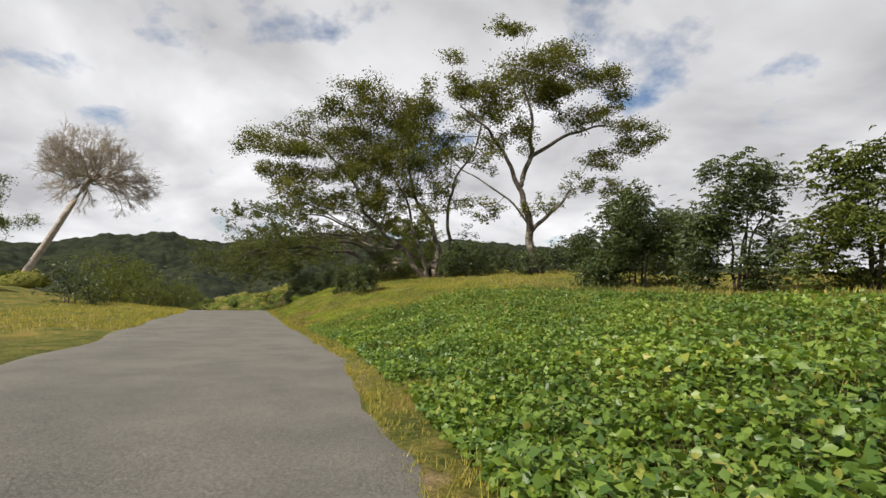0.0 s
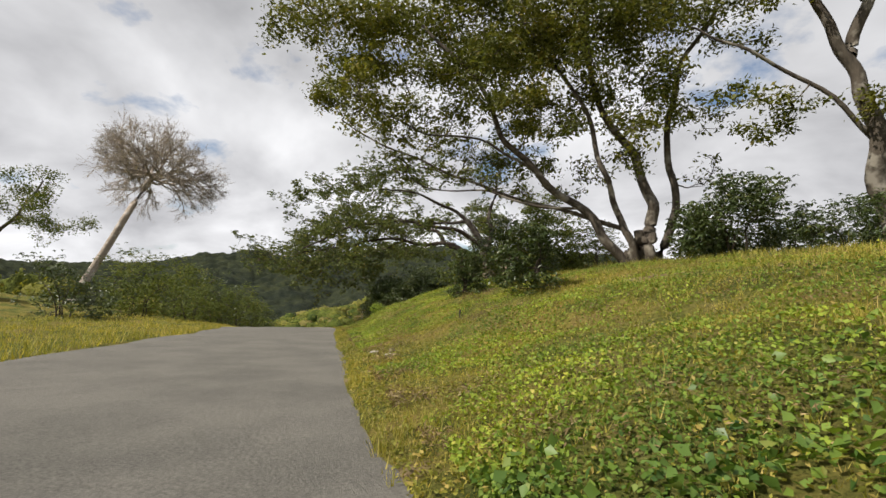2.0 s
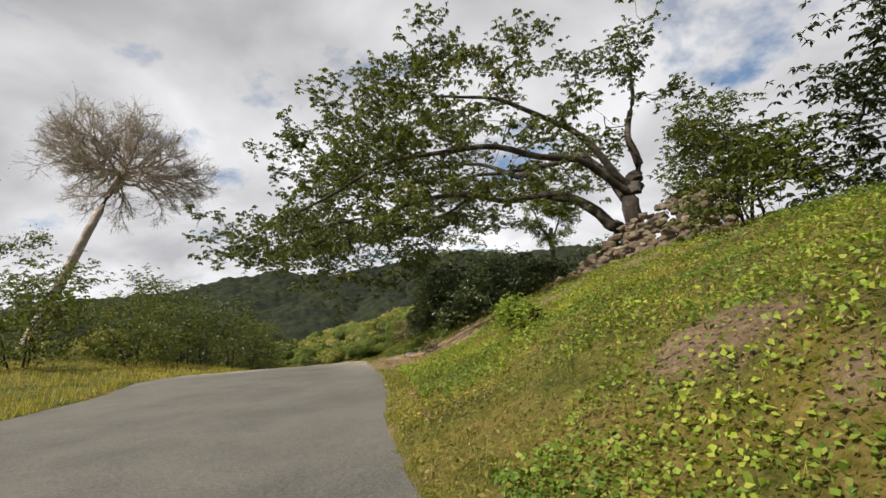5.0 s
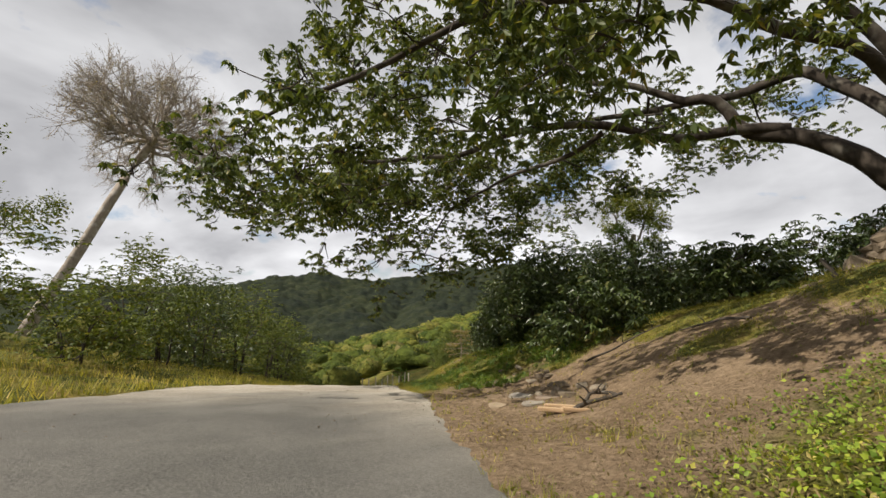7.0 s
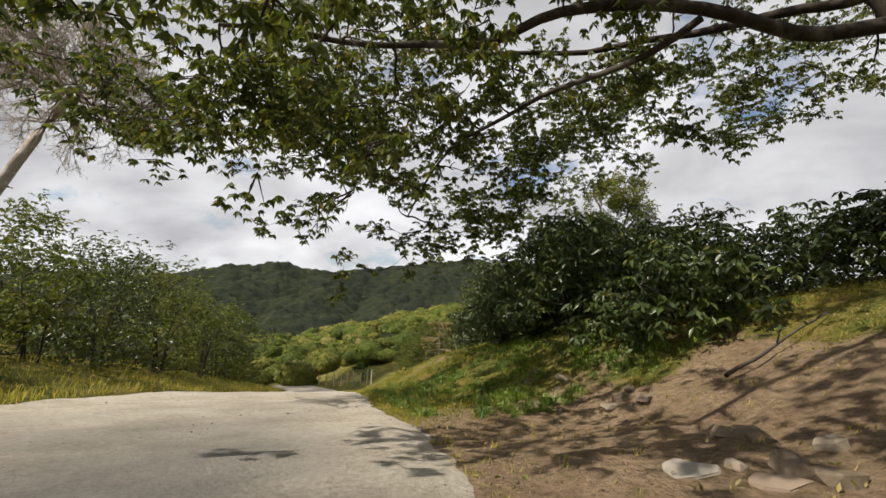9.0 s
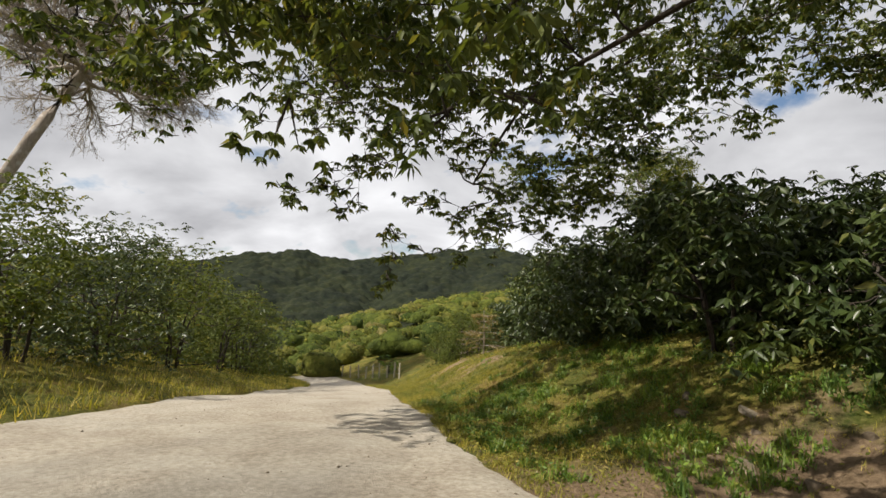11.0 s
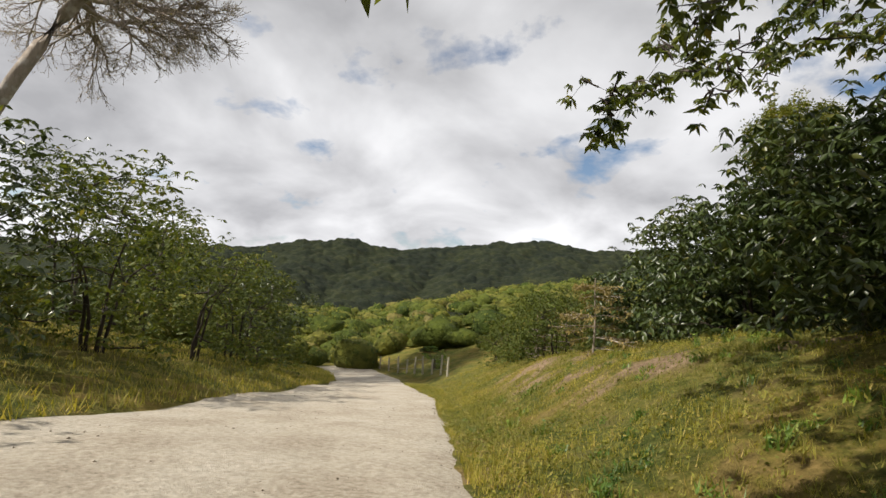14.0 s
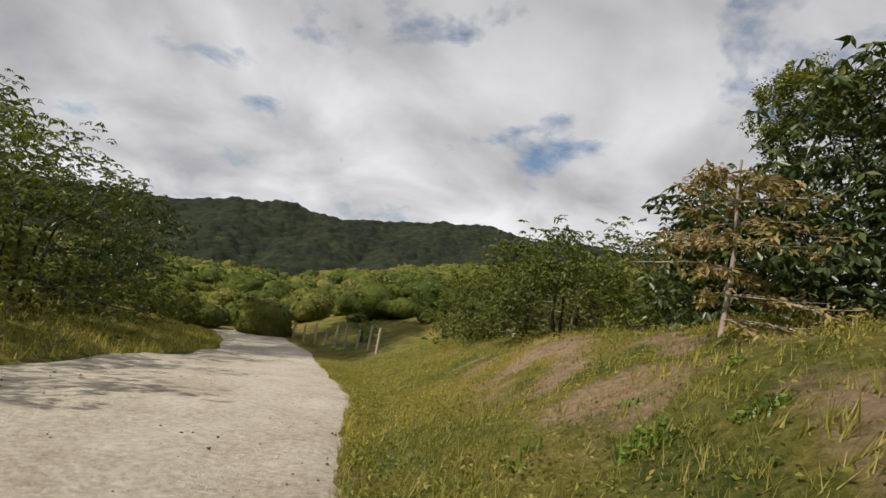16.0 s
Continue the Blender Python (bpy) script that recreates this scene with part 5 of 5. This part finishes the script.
put("gravel", mesh_of("gravel", v.reshape(-1, 3), (np.arange(n)[:, None, None] * 6 + tri).reshape(-1, 3), STONE), None, "loose pale gravel scattered on the dirt track", "gravel", kind="stuff")

# ---------------------------------------------------------------- woodland on the slopes
def lumpy_dome(rng, sub):
    """A crown's mass: a ball with bulges and hollows, flat underneath."""
    bm = bmesh.new()
    bmesh.ops.create_icosphere(bm, subdivisions=sub, radius=1.0)
    v = np.array([q.co[:] for q in bm.verts])
    f = np.array([[q.index for q in p.verts] for p in bm.faces])
    bm.free()
    bulge = unit(rng.normal(size=(11, 3)) + [0, 0, 0.3])
    near = (v @ bulge.T).clip(-1, 1)
    v = v * (0.72 + (0.36 * np.exp(-(np.arccos(near) / 0.42) ** 2)).max(1) + 0.05 * rng.normal(size=len(v)))[:, None]
    v[:, 2] = np.where(v[:, 2] < -0.3, -0.3, v[:, 2])
    return v, f


def woodland(label, x, y, size, per, leaf, mass, mat, seed, sub=2, squash=0.8):
    """Many crowns over the slopes: lumpy masses with leaf sprays lying on them."""
    rng = np.random.default_rng(seed)
    z = height(x, y)
    kinds = [lumpy_dome(rng, sub) for _ in range(6)]
    body, spray = Pile(), Pile()
    for px, py, pz, r in zip(x, y, z, size):
        v, f = kinds[rng.integers(0, 6)]
        a = rng.uniform(0, 6.28)
        v = np.stack([v[:, 0] * math.cos(a) - v[:, 1] * math.sin(a), v[:, 0] * math.sin(a) + v[:, 1] * math.cos(a), v[:, 2]], 1)
        v = v * [r * rng.uniform(0.85, 1.2), r * rng.uniform(0.85, 1.2), r * squash * rng.uniform(0.75, 1.25)]
        body.add(v + [px, py, pz + 0.3 * r], f)
        up = np.flatnonzero(v[:, 2] > -0.1 * r)
        p = v[up[rng.integers(0, len(up), per)]]
        out = unit(p + rng.normal(size=p.shape) * 0.3 * r)
        way = unit(np.cross(out, rng.normal(size=p.shape)))
        side = np.cross(out, way) * leaf * 0.42
        p = p * rng.uniform(0.98, 1.06, (per, 1)) + rng.normal(size=p.shape) * 0.07 * r + [px, py, pz + 0.3 * r]
        L = leaf * rng.uniform(0.6, 1.4, (per, 1))
        q = np.stack([p - way * L * 0.5, p + side + out * leaf * 0.16, p + way * L * 0.5, p - side + out * leaf * 0.16], 1).reshape(-1, 3)
        k = np.arange(per)[:, None] * 4
        spray.add(q, np.concatenate([k + [0, 1, 2], k + [0, 2, 3]], 1).reshape(-1, 3))
    top = put("woodland", body.mesh("woodland", mass, True), None, label, "woodland", kind="stuff")
    put("foliage", spray.mesh("foliage", mat), top, kind="stuff")
    return top


def mass_material(name, stops, bump):
    """The leafy outside of a crown seen from afar: every crown has its own green, broken by clumps."""
    m, nt, b = material(name, 0.9, 0.12)
    geo = nt.nodes.new("ShaderNodeNewGeometry")
    own = ramp(nt, geo.outputs["Random Per Island"], stops)
    clump, fine = noise_of(nt, 0.9 / bump, 5, 0.65), noise_of(nt, 3.0 / bump, 4, 0.7)
    col = mixed(nt, 1.0, own, ramp(nt, clump, [(0.36, (0.55, 0.58, 0.6)), (0.62, (1.25, 1.2, 1.0))]), "MULTIPLY")
    nt.links.new(col, b.inputs["Base Color"])
    bumped(nt, b, fine, 1.0, 0.5 * bump)
    return m


MASS_HILL = mass_material("hill_crown", [(0.0, (0.05, 0.075, 0.016)), (0.35, (0.085, 0.11, 0.022)), (0.7, (0.14, 0.15, 0.032)), (0.92, (0.16, 0.155, 0.04)), (1.0, (0.19, 0.165, 0.07))], 1.0)
# canopy of the range: greens kept near black, cloud shadow put into the colour
m, nt, b = material("cloud_shaded_canopy", 0.95, 0.08)
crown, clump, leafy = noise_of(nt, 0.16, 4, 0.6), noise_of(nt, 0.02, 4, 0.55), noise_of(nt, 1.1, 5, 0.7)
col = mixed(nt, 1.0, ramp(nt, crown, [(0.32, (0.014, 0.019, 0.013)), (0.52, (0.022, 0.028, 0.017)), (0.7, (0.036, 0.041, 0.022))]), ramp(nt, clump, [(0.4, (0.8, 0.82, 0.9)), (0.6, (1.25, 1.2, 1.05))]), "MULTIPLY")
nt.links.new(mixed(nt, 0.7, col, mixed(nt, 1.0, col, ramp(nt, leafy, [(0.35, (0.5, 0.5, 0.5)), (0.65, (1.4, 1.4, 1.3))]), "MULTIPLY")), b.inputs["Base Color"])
bumped(nt, b, leafy, 0.8, 0.8)
MASS_RANGE_SHADED = m
rng = np.random.default_rng(131)


def sown(n, az0, az1, r0, r1):
    """Places spread evenly over a sector of the valley."""
    az, r = np.radians(rng.uniform(az0, az1, n)), np.sqrt(rng.uniform(r0 * r0, r1 * r1, n))
    return -22 - r * np.sin(az), 55 + r * np.cos(az), r


x, y, r = sown(1250, -22, 58, 34, 205)
s, d, _ = along(x, y)
keep = (np.abs(d) > np.where(s > 98, 0.0, 8.0)) & ((d > 13) | (d < -18) | (s > 90)) & (np.hypot(x + 9.7, y - 91.7) > 6) & (np.hypot(x + 58, y - 68) > 9)
x, y, r = x[keep], y[keep], r[keep]
size = (1.5 + 2.3 * rng.uniform(0, 1, len(x)) ** 1.3) * (0.75 + 0.3 * smooth(r, 50, 150))
near = r < 85
woodland("sunlit bushes and small trees on the slope across the valley", x[near], y[near], size[near], 230, 0.24, MASS_HILL, LEAF_FAR, 132)
woodland("bushes and trees higher up the slope across the valley", x[~near], y[~near], size[~near], 60, 0.55, MASS_HILL, LEAF_FAR, 135)
# the far forest: one canopy of touching crowns, its colour darkened for cloud shade
az, r = np.meshgrid(np.radians(np.arange(-24, 56, 0.16)), np.arange(272, 600, 4.0), indexing="ij")
na, nr = az.shape
x, y = (-22 - r * np.sin(az)).ravel(), (55 + r * np.cos(az)).ravel()
gap = np.array([noise.voronoi((px / 9.0, py / 9.0, 0.0))[0][0] for px, py in zip(x, y)])
z = height(x, y) + 1.0 + 4.6 * np.sqrt(np.clip(1.05 - gap / 0.75, 0.0, 1.0)) + 1.5 * waves(x, y, 21.0, 8)
i, j = np.meshgrid(np.arange(na - 1), np.arange(nr - 1), indexing="ij")
quads = np.stack([i * nr + j, i * nr + j + 1, (i + 1) * nr + j + 1, (i + 1) * nr + j], -1).reshape(-1, 4)
put("woodland", mesh_of("woodland", np.stack([x, y, z], 1), quads, MASS_RANGE_SHADED, True), None, "forest on the range of hills, darkened in colour as under cloud", "woodland", kind="stuff")
n = 230
x, y = rng.uniform(-56, -16, n), 86 + rng.uniform(0, 1, n) * 36
s, d, _ = along(x, y)
keep = np.where(s < 101, (d > 3.4) | (d < -7), True) & (np.hypot(x + 33.4, y - 84.3) > 2.5)
x, y = x[keep], y[keep]
woodland("green bushes crowding the slope behind the fence", x, y, rng.uniform(0.7, 1.7, len(x)), 200, 0.17, MASS_HILL, LEAF_BUSH, 136)
n = 90
x, y = rng.uniform(-110, -42, n), rng.uniform(30, 110, n)
s, d, _ = along(x, y)
keep = (np.abs(d) > 19) & (np.hypot(x + 60, y - 62) > 6)
x, y = x[keep], y[keep]
woodland("bushes and trees behind the hedge", x, y, rng.uniform(1.8, 3.2, len(x)), 150, 0.35, MASS_HILL, LEAF_FAR, 134)
